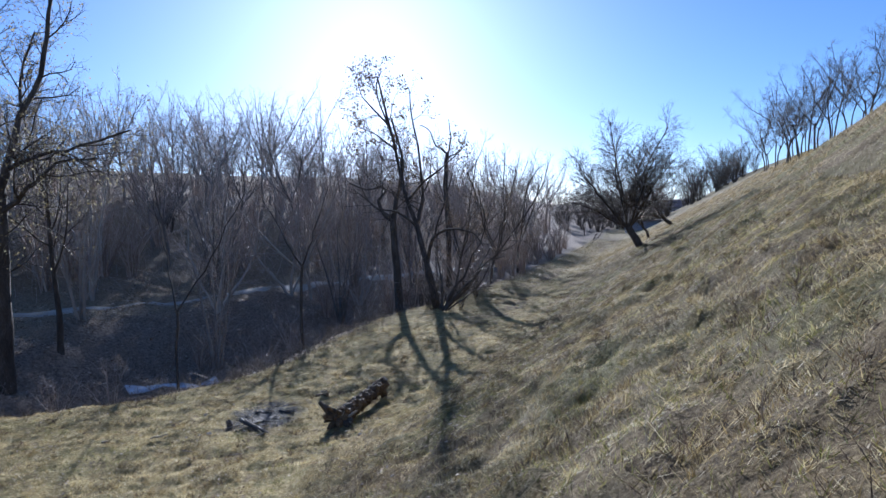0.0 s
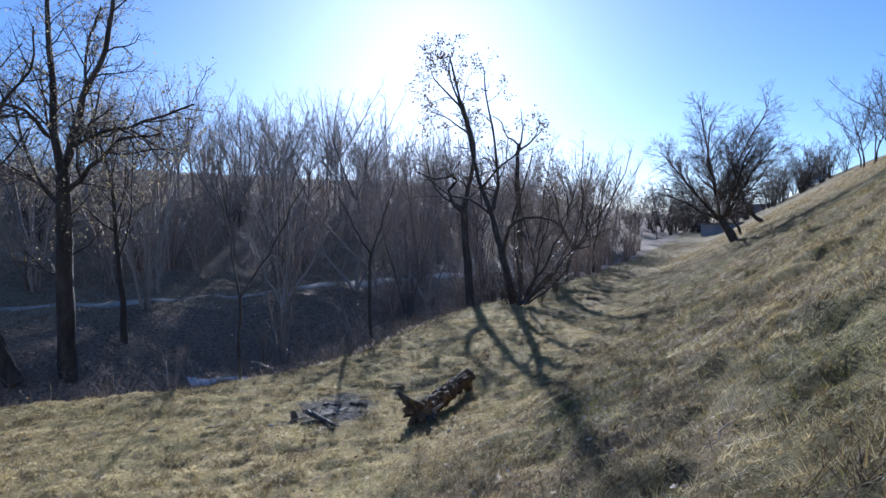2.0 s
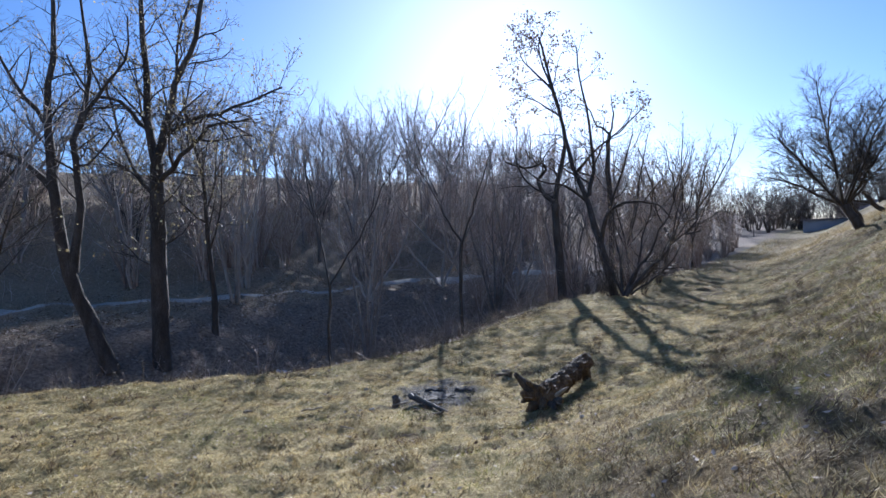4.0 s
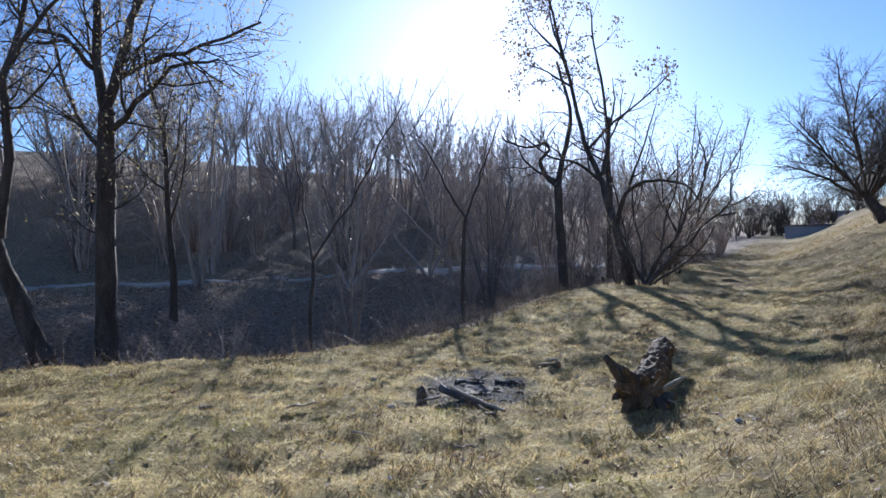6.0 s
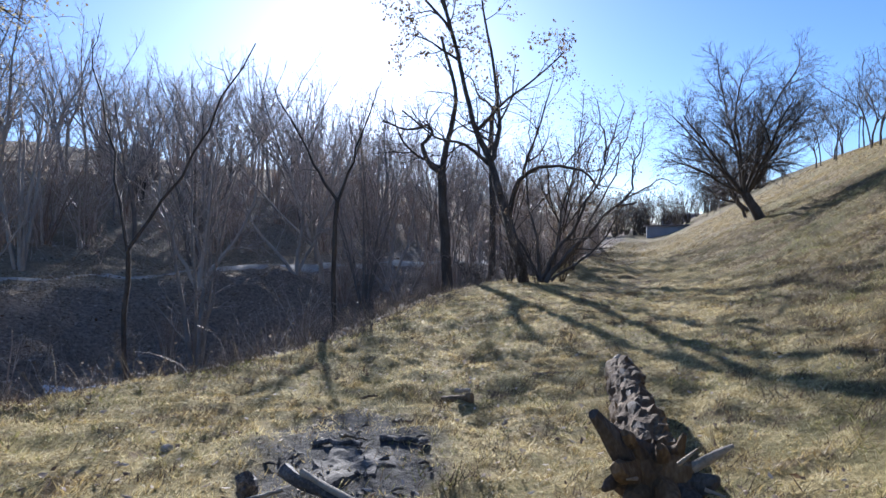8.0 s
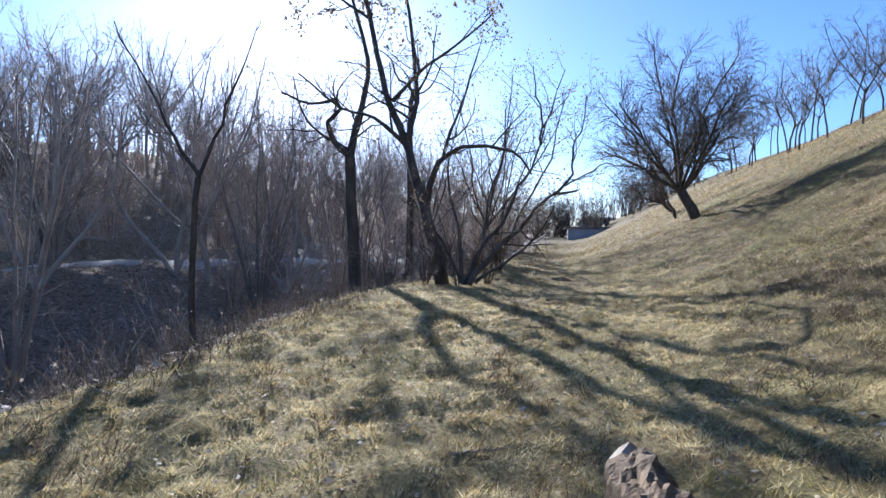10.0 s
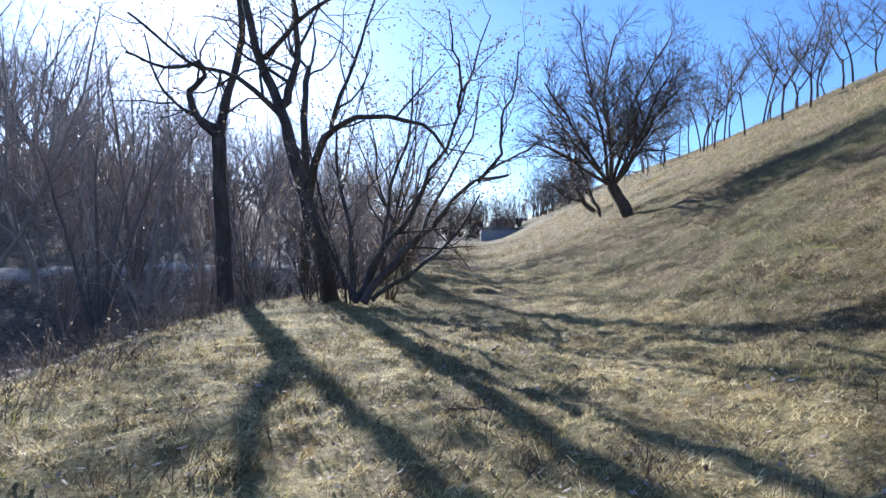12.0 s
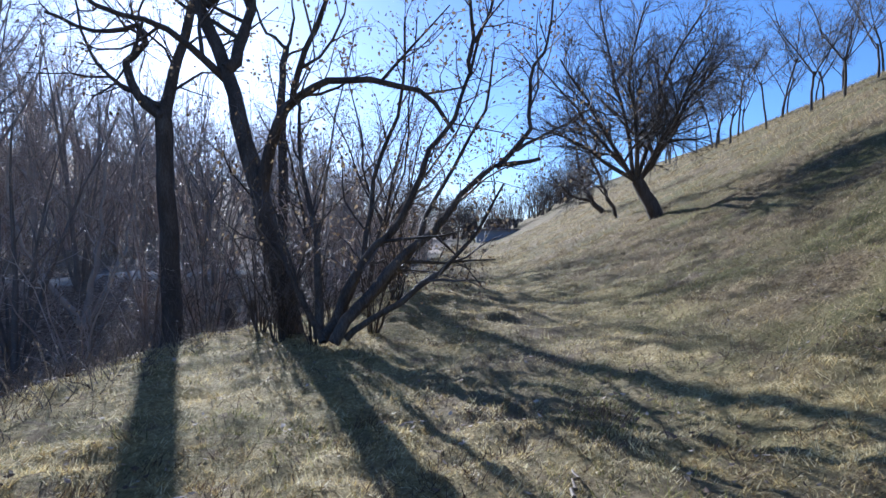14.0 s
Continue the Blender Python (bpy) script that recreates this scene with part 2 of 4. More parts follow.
def height(x, y):
    x, y = np.asarray(x, float), np.asarray(y, float)
    toe, edge, road = along(TOE, y), along(EDGE, y), along(ROAD, y)
    # hillside
    d = (x - toe) * 0.96
    s = 0.55
    up = s * np.logaddexp(0, d / s)
    g = 1 - 0.85 * smoothstep(16, 35, y)
    hill = 0.47 * up + 0.0165 * g * np.minimum(up, 24) ** 2
    k, cap = 0.9, 10.3
    hill = -k * np.logaddexp(-hill / k, -cap / k)
    hill = hill + 0.10 * ripple(x, y, 3.5) * smoothstep(0.5, 4, d) + 0.04 * np.maximum(0, d - 30)
    # bank down to the stream
    e = (edge - x) * 0.8
    far = smoothstep(24, 44, y)
    bank = -2.15 * smoothstep(-0.3, 4.2, e) + 2.0 * smoothstep(5.8, 10.0, e)
    bank = bank * (1 - 0.82 * far) + 0.18 * ripple(x, y, 2.2, 1) * smoothstep(0.6, 2.5, e)
    # wooded rise behind the track
    r = (road - x) * 0.8 - 3
    rise = 0.33 * 2.0 * np.logaddexp(0, r / 2.0)
    rise = -1.5 * np.logaddexp(-rise / 1.5, -10.5 / 1.5) + 0.35 * ripple(x, y, 9, 2) * smoothstep(2, 12, r)
    bench = 0.035 * np.maximum(0, y - 58) * (1 - smoothstep(140, 200, y))
    mound = 0.35 * np.exp(-((x - 2.2) / 1.0) ** 2 - ((y - 32) / 3.0) ** 2) + 0.36 * np.exp(-((x - 1.2) / 1.0) ** 2 - ((y - 28.3) / 1.5) ** 2)
    # shallow hollow round the old fire, and low trodden steps along the way
    hollow = -0.28 * np.exp(-((x + 1.6) / 3) ** 2 - ((y - 14.2) / 3.5) ** 2)
    steps = 0.055 * np.sin(5.2 * y + 1.7 * ripple(x, y, 1.6, 1) + 0.5 * x) * smoothstep(23, 26, y) * (1 - smoothstep(42, 52, y)) * smoothstep(2.6, 1.2, np.abs(x - toe + 1.2)) * (0.6 + 0.4 * ripple(x, y, 1.8, 3))
    flat = smoothstep(40, 0, np.hypot(x, y - 15))
    small = (0.030 * ripple(x, y, 0.9, 3) + 0.024 * ripple(x, y, 0.38, 4) + 0.02 * ripple(x, y, 0.22, 0)) * (0.4 + 0.6 * flat)
    small = small + (0.05 * ripple(x, y, 0.75, 2) + 0.035 * ripple(x, y, 0.34, 1)) * smoothstep(0.2, 2.2, d) * (0.3 + 0.7 * flat)
    ruts = -0.05 * np.exp(-((x - toe + 1.2) / 0.28) ** 2) - 0.04 * np.exp(-((x - toe + 2.5) / 0.3) ** 2)
    ruts = ruts * smoothstep(16, 26, y) * (1 + 0.6 * ripple(x, y, 2.5, 2))
    return hill + bank + rise + bench + mound + hollow + steps + small + ruts


def hz(x, y):
    return float(height(np.array([x]), np.array([y]))[0])


def mesh_of(name, verts, faces, mats, smooth=False):
    me = bpy.data.meshes.new(name)
    me.from_pydata([tuple(v) for v in verts], [], [tuple(f) for f in faces])
    for m in mats if isinstance(mats, (list, tuple)) else [mats]:
        me.materials.append(m)
    if smooth:
        me.polygons.foreach_set("use_smooth", [True] * len(me.polygons))
    me.update()
    return me


def triangles(name, verts, tri, mat):
    """A mesh of triangles from arrays."""
    me = bpy.data.meshes.new(name)
    me.vertices.add(len(verts))
    me.vertices.foreach_set("co", np.asarray(verts, np.float32).ravel())
    me.loops.add(len(tri) * 3)
    me.loops.foreach_set("vertex_index", np.asarray(tri, np.int32).ravel())
    me.polygons.add(len(tri))
    me.polygons.foreach_set("loop_start", np.arange(0, len(tri) * 3, 3, dtype=np.int32))
    me.materials.append(mat)
    me.update(calc_edges=True)
    return me


def part(name, bm, mat, parent, label=""):
    me = bpy.data.meshes.new(name)
    bm.to_mesh(me)
    bm.free()
    me.materials.append(mat)
    ob = new(name, me)
    ob.parent = parent
    if label:
        tagged(ob, label)
    return ob


def mesh_part(name, me, parent, label=""):
    ob = new(name, me)
    ob.parent = parent
    if label:
        tagged(ob, label)
    return ob


# ---- ground ----
def spread(near0, near1, step, far0, far1, grow=1.13):
    v = list(np.arange(near0, near1, step))
    s = step
    while v[-1] < far1:
        s = min(s * grow, 18)
        v.append(v[-1] + s)
    s, low = step, []
    p = near0
    while p > far0:
        s = min(s * grow, 18)
        p -= s
        low.append(p)
    return np.array(low[::-1] + v)


gx, gy = spread(-8, 7, 0.11, -420, 420), spread(3, 33, 0.13, -160, 520)
X, Y = np.meshgrid(gx, gy)
Z = height(X, Y)
nx, ny = len(gx), len(gy)
idx = np.arange(nx * ny).reshape(ny, nx)
quads = np.stack([idx[:-1, :-1], idx[:-1, 1:], idx[1:, 1:], idx[1:, :-1]], -1).reshape(-1, 4)
me = bpy.data.meshes.new("ground")
me.vertices.add(nx * ny)
me.vertices.foreach_set("co", np.stack([X, Y, Z], -1).astype(np.float32).ravel())
me.loops.add(len(quads) * 4)
me.loops.foreach_set("vertex_index", quads.astype(np.int32).ravel())
me.polygons.add(len(quads))
me.polygons.foreach_set("loop_start", np.arange(0, len(quads) * 4, 4, dtype=np.int32))
me.polygons.foreach_set("use_smooth", np.ones(len(quads), bool))
me.materials.append(ground_material())
me.update(calc_edges=True)
off = along(EDGE, Y) - X
wood = smoothstep(-0.1, 1.4, off + 0.5 * ripple(X, Y, 1.5, 1)) * (1 - 0.25 * smoothstep(11, 14, off))
trodden = np.exp(-((X - along(TOE, Y) + 1.6) / 1.0) ** 2) * smoothstep(14, 24, Y) * (0.45 + 0.5 * ripple(X, Y, 1.3, 2))
bench = smoothstep(1.2, -0.3, X - along(TOE, Y) + 0.5 * ripple(X, Y, 1.7, 0)) * (0.75 + 0.25 * ripple(X, Y, 1.1, 1)) * (1 - 0.5 * smoothstep(40, 60, Y))
ash = smoothstep(1.15, 0.55, ((X + 2.75) / 0.66) ** 2 + ((Y - 12.65) / 1.25) ** 2 + 0.35 * ripple(X, Y, 0.35, 2))
for name, field in (("ash", ash), ("wood", wood), ("bench", np.clip(bench, 0, 1)), ("trod", np.clip(trodden, 0, 1))):
    at = me.attributes.new(name, "FLOAT", "POINT")
    at.data.foreach_set("value", field.astype(np.float32).ravel())
ground = tagged(new("ground", me), "dry winter grass bank and wooded gully floor", "ground", kind="structure")


# ---- pale track through the wood ----
def ribbon(name, line, width, mat, lift, label, cat, step=0.8, ragged=0.2, limit=None):
    pts = [Vector((x, y, 0)) for x, y in line]
    path = []
    for a, b in zip(pts, pts[1:]):
        c = max(1, int((b - a).length / step))
        path += [a.lerp(b, i / c) for i in range(c)]
    path.append(pts[-1])
    verts, faces = [], []
    for i, p in enumerate(path):
        d = (path[min(i + 1, len(path) - 1)] - path[max(i - 1, 0)]).normalized()
        side = Vector((d.y, -d.x, 0))
        for k in range(5):
            w = (k / 4 - 0.5) * width * (1 + ragged * float(ripple(p.x, p.y, 2.0, k % 3)))
            q = p + side * w
            verts.append((q.x, q.y, hz(q.x, q.y) + (lift if 0 < k < 4 else -0.02)))
    for i in range(len(path) - 1):
        for k in range(4):
            a = i * 5 + k
            faces.append((a, a + 1, a + 6, a + 5))
    return tagged(new(name, mesh_of(name, verts, faces, mat, True)), label, cat, kind="structure")


ribbon("dirt_track", [(-60, 12.5), (-40, 18), (-24, 24), (-13, 30.5), (-8, 38), (-2, 48), (4, 61)], 1.1, TRACK, 0.07, "pale trodden dirt track through the bare wood", "track")
ribbon("frozen_stream", [(-10.9, 21.3), (-10, 22.2), (-8.6, 23.3)], 0.9, ICE, 0.06, "patch of pale ice in the gully bottom", "ice", 0.5, 0.5)


# ---- trees ----
def tube(points, radii, sides, verts, tris):
    """Append a tapered tube along the points."""
    base = len(verts)
    count = len(points)
    ref = None
    for i, p in enumerate(points):
        d = (points[min(i + 1, count - 1)] - points[max(i - 1, 0)])
        d = d.normalized() if d.length > 1e-6 else Vector((0, 0, 1))
        if ref is None:
            ref = d.orthogonal().normalized()
        else:
            ref = (ref - d * ref.dot(d))
            ref = ref.normalized() if ref.length > 1e-5 else d.orthogonal().normalized()
        side = d.cross(ref)
        for k in range(sides):
            a = 2 * math.pi * k / sides
            q = p + (ref * math.cos(a) + side * math.sin(a)) * radii[i]
            verts.append((q.x, q.y, q.z))
    for i in range(count - 1):
        for k in range(sides):
            a, b = base + i * sides + k, base + i * sides + (k + 1) % sides
            tris.append((a, b, b + sides))
            tris.append((a, b + sides, a + sides))


class Growth:
    """The branches of one plant: thick ones and thin ones in two meshes, and leaves in a third."""

    def __init__(self, seed):
        self.rng = random.Random(seed)
        self.thick, self.thin, self.leaves = ([], []), ([], []), ([], [])
        self.tips = []

    def vec(self, s=1.0):
        r = self.rng
        return Vector((r.gauss(0, s), r.gauss(0, s), r.gauss(0, s)))

    def limb(self, points, r0, r1, sides=7, wobble=0.0, sub=3):
        """A limb along the given points, smoothed. Returns its points and radii."""
        pts = []
        n = len(points)
        for i in range(n - 1):
            p0, p1, p2, p3 = (points[max(0, min(n - 1, j))] for j in (i - 1, i, i + 1, i + 2))
            for k in range(sub):
                t = k / sub
                q = 0.5 * ((2 * p1) + (p2 - p0) * t + (2 * p0 - 5 * p1 + 4 * p2 - p3) * t * t + (3 * p1 - p0 - 3 * p2 + p3) * t ** 3)
                pts.append(q + self.vec(wobble))
        pts.append(points[-1].copy())
        m = len(pts)
        radii = [r0 + (r1 - r0) * (i / (m - 1)) ** 0.8 for i in range(m)]
        radii = [r * (1 + self.rng.uniform(-0.07, 0.07)) for r in radii]
        tube(pts, radii, sides, *(self.thick if r0 > 0.022 else self.thin))
        return pts, radii

    def shoot(self, start, d, length, r0, segs, bend, rise, sides=3, r1=0.35):
        pts, p, d = [start.copy()], start.copy(), d.normalized()
        for _ in range(segs):
            d = (d + self.vec(bend) + Vector((0, 0, rise))).normalized()
            p = p + d * (length / segs)
            pts.append(p.copy())
        radii = [r0 * (1 - (1 - r1) * i / segs) for i in range(segs + 1)]
        tube(pts, radii, sides, *(self.thick if r0 > 0.022 else self.thin))
        return pts, radii

    def clothe(self, pts, radii, plan, start=0.2, level=0, ref=None):
        """Grow side shoots along a limb. plan: per level (number per metre, length, spread degrees, bend, rise, thinnest radius)."""
        if level >= len(plan):
            return
        per, length, spread_angle, bend, rise, thin = plan[level]
        total = sum((b - a).length for a, b in zip(pts, pts[1:]))
        count = per * total * (1 - start)
        count = int(count) + (self.rng.random() < count % 1)
        m = len(pts) - 1
        for i in range(count):
            f = start + (1 - start) * (i + self.rng.random()) / max(1, count)
            k = min(int(f * m), m - 1)
            u = f * m - k
            p, r = pts[k].lerp(pts[k + 1], u), radii[k] * (1 - u) + radii[k + 1] * u
            axis = (pts[k + 1] - pts[k]).normalized()
            out = self.vec()
            out = (out - axis * out.dot(axis)).normalized()
            ang = radians(spread_angle * self.rng.uniform(0.6, 1.35))
            d = axis * math.cos(ang) + out * math.sin(ang)
            size = length * self.rng.uniform(0.5, 1.25) * (1.1 - 0.55 * f)
            r0 = max(thin, min(r * 0.62, size * 0.02))
            segs = 4 if level == 0 else 3 if level == 1 else 2
            q, qr = self.shoot(p, d, size, r0, segs, bend, rise, 5 if r0 > 0.022 else 3)
            self.tips.append((q[-1], size))
            self.tips.append((q[len(q) // 2], size))
            self.clothe(q, qr, plan, 0.12, level + 1)

    def hang_leaves(self, number, size, below=-99.0):
        r = self.rng
        verts, tris = self.leaves
        spots = [t for t in self.tips if t[0].z > below]
        for _ in range(number):
            p, s = r.choice(spots)
            p = p + self.vec(0.10)
            a = self.vec().normalized()
            a.z -= 0.6
            a = a.normalized() * size * r.uniform(0.6, 1.3)
            b = a.cross(self.vec()).normalized() * size * r.uniform(0.25, 0.45)
            n = len(verts)
            for q in (p, p + a * 0.5 + b, p + a, p + a * 0.5 - b):
                verts.append((q.x, q.y, q.z))
            tris.extend([(n, n + 1, n + 2), (n, n + 2, n + 3)])

    def thing(self, name, origin, label, category, group="", bark=None, twig=None, leaf=None):
        ob = new(name)
        ob.empty_display_size = 0.2
        if self.thick[1]:
            mesh_part("trunk", triangles(name + "_trunk", *self.thick, bark or BARK), ob)
        if self.thin[1]:
            mesh_part("crown", triangles(name + "_crown", *self.thin, twig or TWIG), ob)
        if self.leaves[1]:
            mesh_part("leaves", triangles(name + "_leaves", *self.leaves, leaf or LEAF), ob, "few withered leaves still hanging")
        ob.location = origin
        return tagged(ob, label, category, group)


def V(*c):
    return Vector(c)


def smooth_trunks(ob):
    for c in ob.children:
        if c.name.startswith("trunk"):
            c.data.polygons.foreach_set("use_smooth", [True] * len(c.data.polygons))
    return ob


def spot(x, y, sink=0.08):
    return (x, y, hz(x, y) - sink)


# -- the dark tree at the foot of the bank, forked above
g = Growth(11)
o = V(-2.9, 31.1, hz(-2.9, 31.1) - 0.1)
fork = V(-3.1, 31.2, 3.5) - o
p, r = g.limb([V(0, 0, 0), V(-2.98, 31.14, 0.7) - o, V(-3.06, 31.18, 2.2) - o, fork], 0.21, 0.15, 9, 0.012)
p, r = g.limb([fork, V(-2.95, 31.4, 4.45) - o, V(-2.7, 31.45, 5.4) - o, V(-2.6, 31.6, 6.6) - o, V(-3.1, 31.9, 8.6) - o], 0.14, 0.05, 7, 0.015)
PLAN_A = [(3.0, 1.6, 55, 0.25, 0.06, 0.012), (4.4, 0.9, 50, 0.25, 0.05, 0.007), (6.0, 0.45, 45, 0.2, 0.0, 0.0045)]
g.clothe(p, r, PLAN_A, 0.15)
p, r = g.limb([fork, V(-3.6, 31.2, 3.95) - o, V(-3.78, 31.25, 4.6) - o, V(-3.45, 31.2, 4.95) - o, V(-3.6, 31.1, 5.22) - o, V(-4.3, 31.15, 5.1) - o, V(-5.2, 31.3, 5.45) - o], 0.11, 0.03, 7, 0.02)
g.clothe(p, r, PLAN_A, 0.3)
p, r = g.limb([fork + V(0, 0, 0.2), V(-3.9, 31.5, 4.2) - o, V(-4.6, 31.9, 4.9) - o, V(-5.0, 32.2, 6.2) - o], 0.06, 0.02, 6, 0.02)
g.clothe(p, r, PLAN_A, 0.2)
g.hang_leaves(260, 0.05, 3)
smooth_trunks(g.thing("tree", o, "dark bare tree forking above the gully bank", "tree", "trees on the gully bank"))

# -- the leaning tree at the edge of the grass, with long side limbs
g = Growth(12)
o = V(-0.58, 25.9, hz(-0.58, 25.9) - 0.1)
top = [V(0, 0, 0), V(-0.93, 26.3, 1.39) - o, V(-1.24, 26.65, 2.44) - o, V(-1.49, 27.0, 3.45) - o, V(-1.95, 27.5, 4.6) - o, V(-2.3, 27.9, 6.3) - o, V(-2.75, 28.2, 8.2) - o, V(-3.1, 28.3, 9.8) - o]
p, r = g.limb(top, 0.165, 0.035, 9, 0.012)
PLAN_B = [(2.3, 1.7, 55, 0.22, 0.05, 0.012), (3.3, 0.9, 50, 0.25, 0.04, 0.006), (3.6, 0.42, 45, 0.2, -0.02, 0.0035)]
g.clothe(p, r, PLAN_B, 0.42)
for limb, a, b in (
        ([V(-1.45, 26.95, 3.4), V(-1.28, 27.2, 4.0), V(-1.2, 27.4, 4.7), V(-1.3, 27.7, 6.2), V(-1.6, 27.9, 8.0), V(-1.7, 28.0, 9.2)], 0.1, 0.02),
        ([V(-1.02, 26.4, 1.7), V(-0.79, 26.26, 2.61), V(-0.5, 26.1, 2.98), V(0.03, 25.87, 3.12), V(0.9, 25.57, 2.97), V(1.3, 25.4, 2.45)], 0.09, 0.022),
        ([V(-0.6, 26.1, 2.85), V(-0.45, 26.0, 3.5), V(-0.1, 26.0, 4.4), V(0.2, 26.1, 5.4)], 0.05, 0.015),
        ([V(-1.5, 27.0, 3.3), V(-2.2, 26.8, 3.9), V(-3.0, 26.7, 4.1), V(-4.0, 26.8, 4.9)], 0.06, 0.02),
        ([V(-2.6, 28.1, 7.6), V(-3.3, 28.0, 8.4), V(-3.7, 28.0, 8.9), V(-3.9, 28.1, 9.4)], 0.05, 0.014),
        ([V(-2.5, 28.0, 7.2), V(-2.9, 27.7, 8.4), V(-3.0, 27.6, 9.3), V(-2.8, 27.7, 9.9)], 0.05, 0.014),
        ([V(-2.4, 27.9, 6.6), V(-3.2, 28.3, 7.3), V(-4.0, 28.6, 7.7)], 0.045, 0.014),
        ([V(-1.8, 27.4, 4.4), V(-1.2, 27.0, 5.0), V(-0.3, 26.7, 5.6), V(0.6, 26.6, 6.4)], 0.06, 0.018)):
    p, r = g.limb([q - o for q in limb], a, b, 7, 0.015)
    g.clothe(p, r, PLAN_B, 0.15)
g.hang_leaves(2200, 0.06, 2.3)
g.hang_leaves(1500, 0.11, 6.0)
smooth_trunks(g.thing("tree", o, "leaning dark tree with a few brown leaves at the grass edge", "tree", "trees on the gully bank", leaf=LEAF))

# -- the many-stemmed bush tree that leans out over the grass
g = Growth(13)
o = V(-0.3, 24.6, hz(-0.3, 24.6) - 0.08)
PLAN_C = [(3.8, 1.05, 48, 0.2, 0.08, 0.008), (4.2, 0.55, 45, 0.25, 0.05, 0.004), (4.0, 0.28, 45, 0.2, -0.02, 0.0022)]
for limb, a, b in (
        ([V(-0.18, 24.46, 0.1), V(0.43, 24.73, 0.81), V(0.95, 24.83, 1.24), V(1.1, 24.8, 1.5), V(1.56, 24.69, 1.93), V(2.1, 24.6, 2.05)], 0.07, 0.02),
        ([V(-0.28, 24.68, 0.1), V(0.16, 25.0, 0.86), V(0.58, 24.91, 1.36), V(0.89, 24.85, 2.11), V(1.3, 24.96, 2.78), V(1.6, 25.12, 3.7)], 0.065, 0.014),
        ([V(1.62, 24.69, 1.96), V(1.98, 24.71, 2.37), V(2.03, 24.71, 2.95), V(2.22, 24.7, 3.4), V(2.3, 24.72, 4.05)], 0.036, 0.01),
        ([V(1.85, 24.7, 2.15), V(2.3, 24.66, 2.4), V(2.72, 24.63, 2.62), V(3.0, 24.6, 2.5)], 0.022, 0.008),
        ([V(1.38, 25.0, 3.05), V(1.4, 24.95, 3.67), V(1.25, 24.9, 4.28), V(1.2, 24.9, 4.7)], 0.03, 0.009),
        ([V(1.4, 24.9, 3.4), V(1.66, 24.8, 3.89), V(1.85, 24.76, 4.6)], 0.026, 0.008),
        ([V(-0.34, 24.7, 0.1), V(-0.33, 25.11, 1.17), V(-0.48, 25.57, 1.97), V(-0.51, 25.89, 2.9)], 0.055, 0.015),
        ([V(-0.2, 24.8, 0.1), V(0.2, 25.3, 0.9), V(0.4, 25.7, 1.9), V(0.75, 25.8, 3.1), V(0.8, 26.0, 4.0)], 0.05, 0.012),
        ([V(-0.1, 24.6, 0.1), V(0.5, 24.4, 0.5), V(1.1, 24.3, 1.0), V(1.5, 24.1, 1.7)], 0.045, 0.012),
        ([V(-0.3, 24.6, 0.1), V(-0.6, 24.9, 0.8), V(-1.0, 25.2, 1.5), V(-1.1, 25.4, 2.3)], 0.04, 0.012),
        ([V(-0.2, 24.8, 0.1), V(0.7, 25.5, 0.9), V(1.2, 25.9, 1.7), V(1.9, 26.1, 2.9), V(2.1, 26.3, 3.8)], 0.05, 0.012)):
    p, r = g.limb([q - o for q in limb], a, b, 7, 0.02)
    g.clothe(p, r, PLAN_C, 0.15)
g.hang_leaves(2600, 0.045, 0.6)
smooth_trunks(g.thing("bush_tree", o, "many-stemmed leaning tree with withered leaves over the grass", "tree", "trees on the gully bank", leaf=LEAF))

# -- broken stumps beside the track of shadows
for k, (x, y, h, rr) in enumerate(((-1.9, 31.2, 1.35, 0.13), (-1.55, 31.0, 1.2, 0.08))):
    g = Growth(30 + k)
    g.limb([V(0, 0, 0), V(0.03, 0, h * 0.5), V(0.1 * k, 0.02, h)], rr * 1.25, rr * 0.8, 9, 0.02)
    smooth_trunks(g.thing("tree_stump", spot(x, y), "short broken dark stump at the bank", "stump", bark=BARK))

# -- the spreading fruit tree on the hillside and its slim neighbour
g = Growth(14)
o = V(9.1, 33.7, hz(9.1, 33.7) - 0.12)
fork = V(-0.55, 0.1, 1.15)
p, r = g.limb([V(0.12, 0, 0), V(-0.2, 0.03, 0.5), fork], 0.23, 0.17, 9, 0.015)
PLAN_T = [(6.0, 1.6, 45, 0.16, 0.04, 0.012), (8.2, 0.9, 42, 0.18, 0.03, 0.007), (9.0, 0.5, 42, 0.15, 0.02, 0.005)]
for a, el, length in ((10, 70, 5.0), (60, 62, 4.6), (110, 76, 5.5), (150, 52, 4.1), (195, 48, 4.0), (240, 64, 4.7), (290, 55, 4.1), (335, 58, 4.3), (20, 42, 3.6), (178, 30, 3.3)):
    a, el = radians(a), radians(el)
    d = V(math.cos(a) * math.cos(el), math.sin(a) * math.cos(el), math.sin(el))
    out = V(d.x, d.y, 0)
    p, r = g.limb([fork + V(0, 0, -0.1), fork + d * length * 0.33 + out * 0.15, fork + d * length * 0.66 + out * 0.1 + g.vec(0.12), fork + d * length + g.vec(0.15)], 0.075, 0.018, 6, 0.025)
    g.clothe(p, r, PLAN_T, 0.18)
smooth_trunks(g.thing("fruit_tree", o, "bare spreading fruit tree leaning on the grassy hillside", "tree", bark=BARK))
g = Growth(15)
o = V(11.0, 39.4, hz(11.0, 39.4) - 0.1)
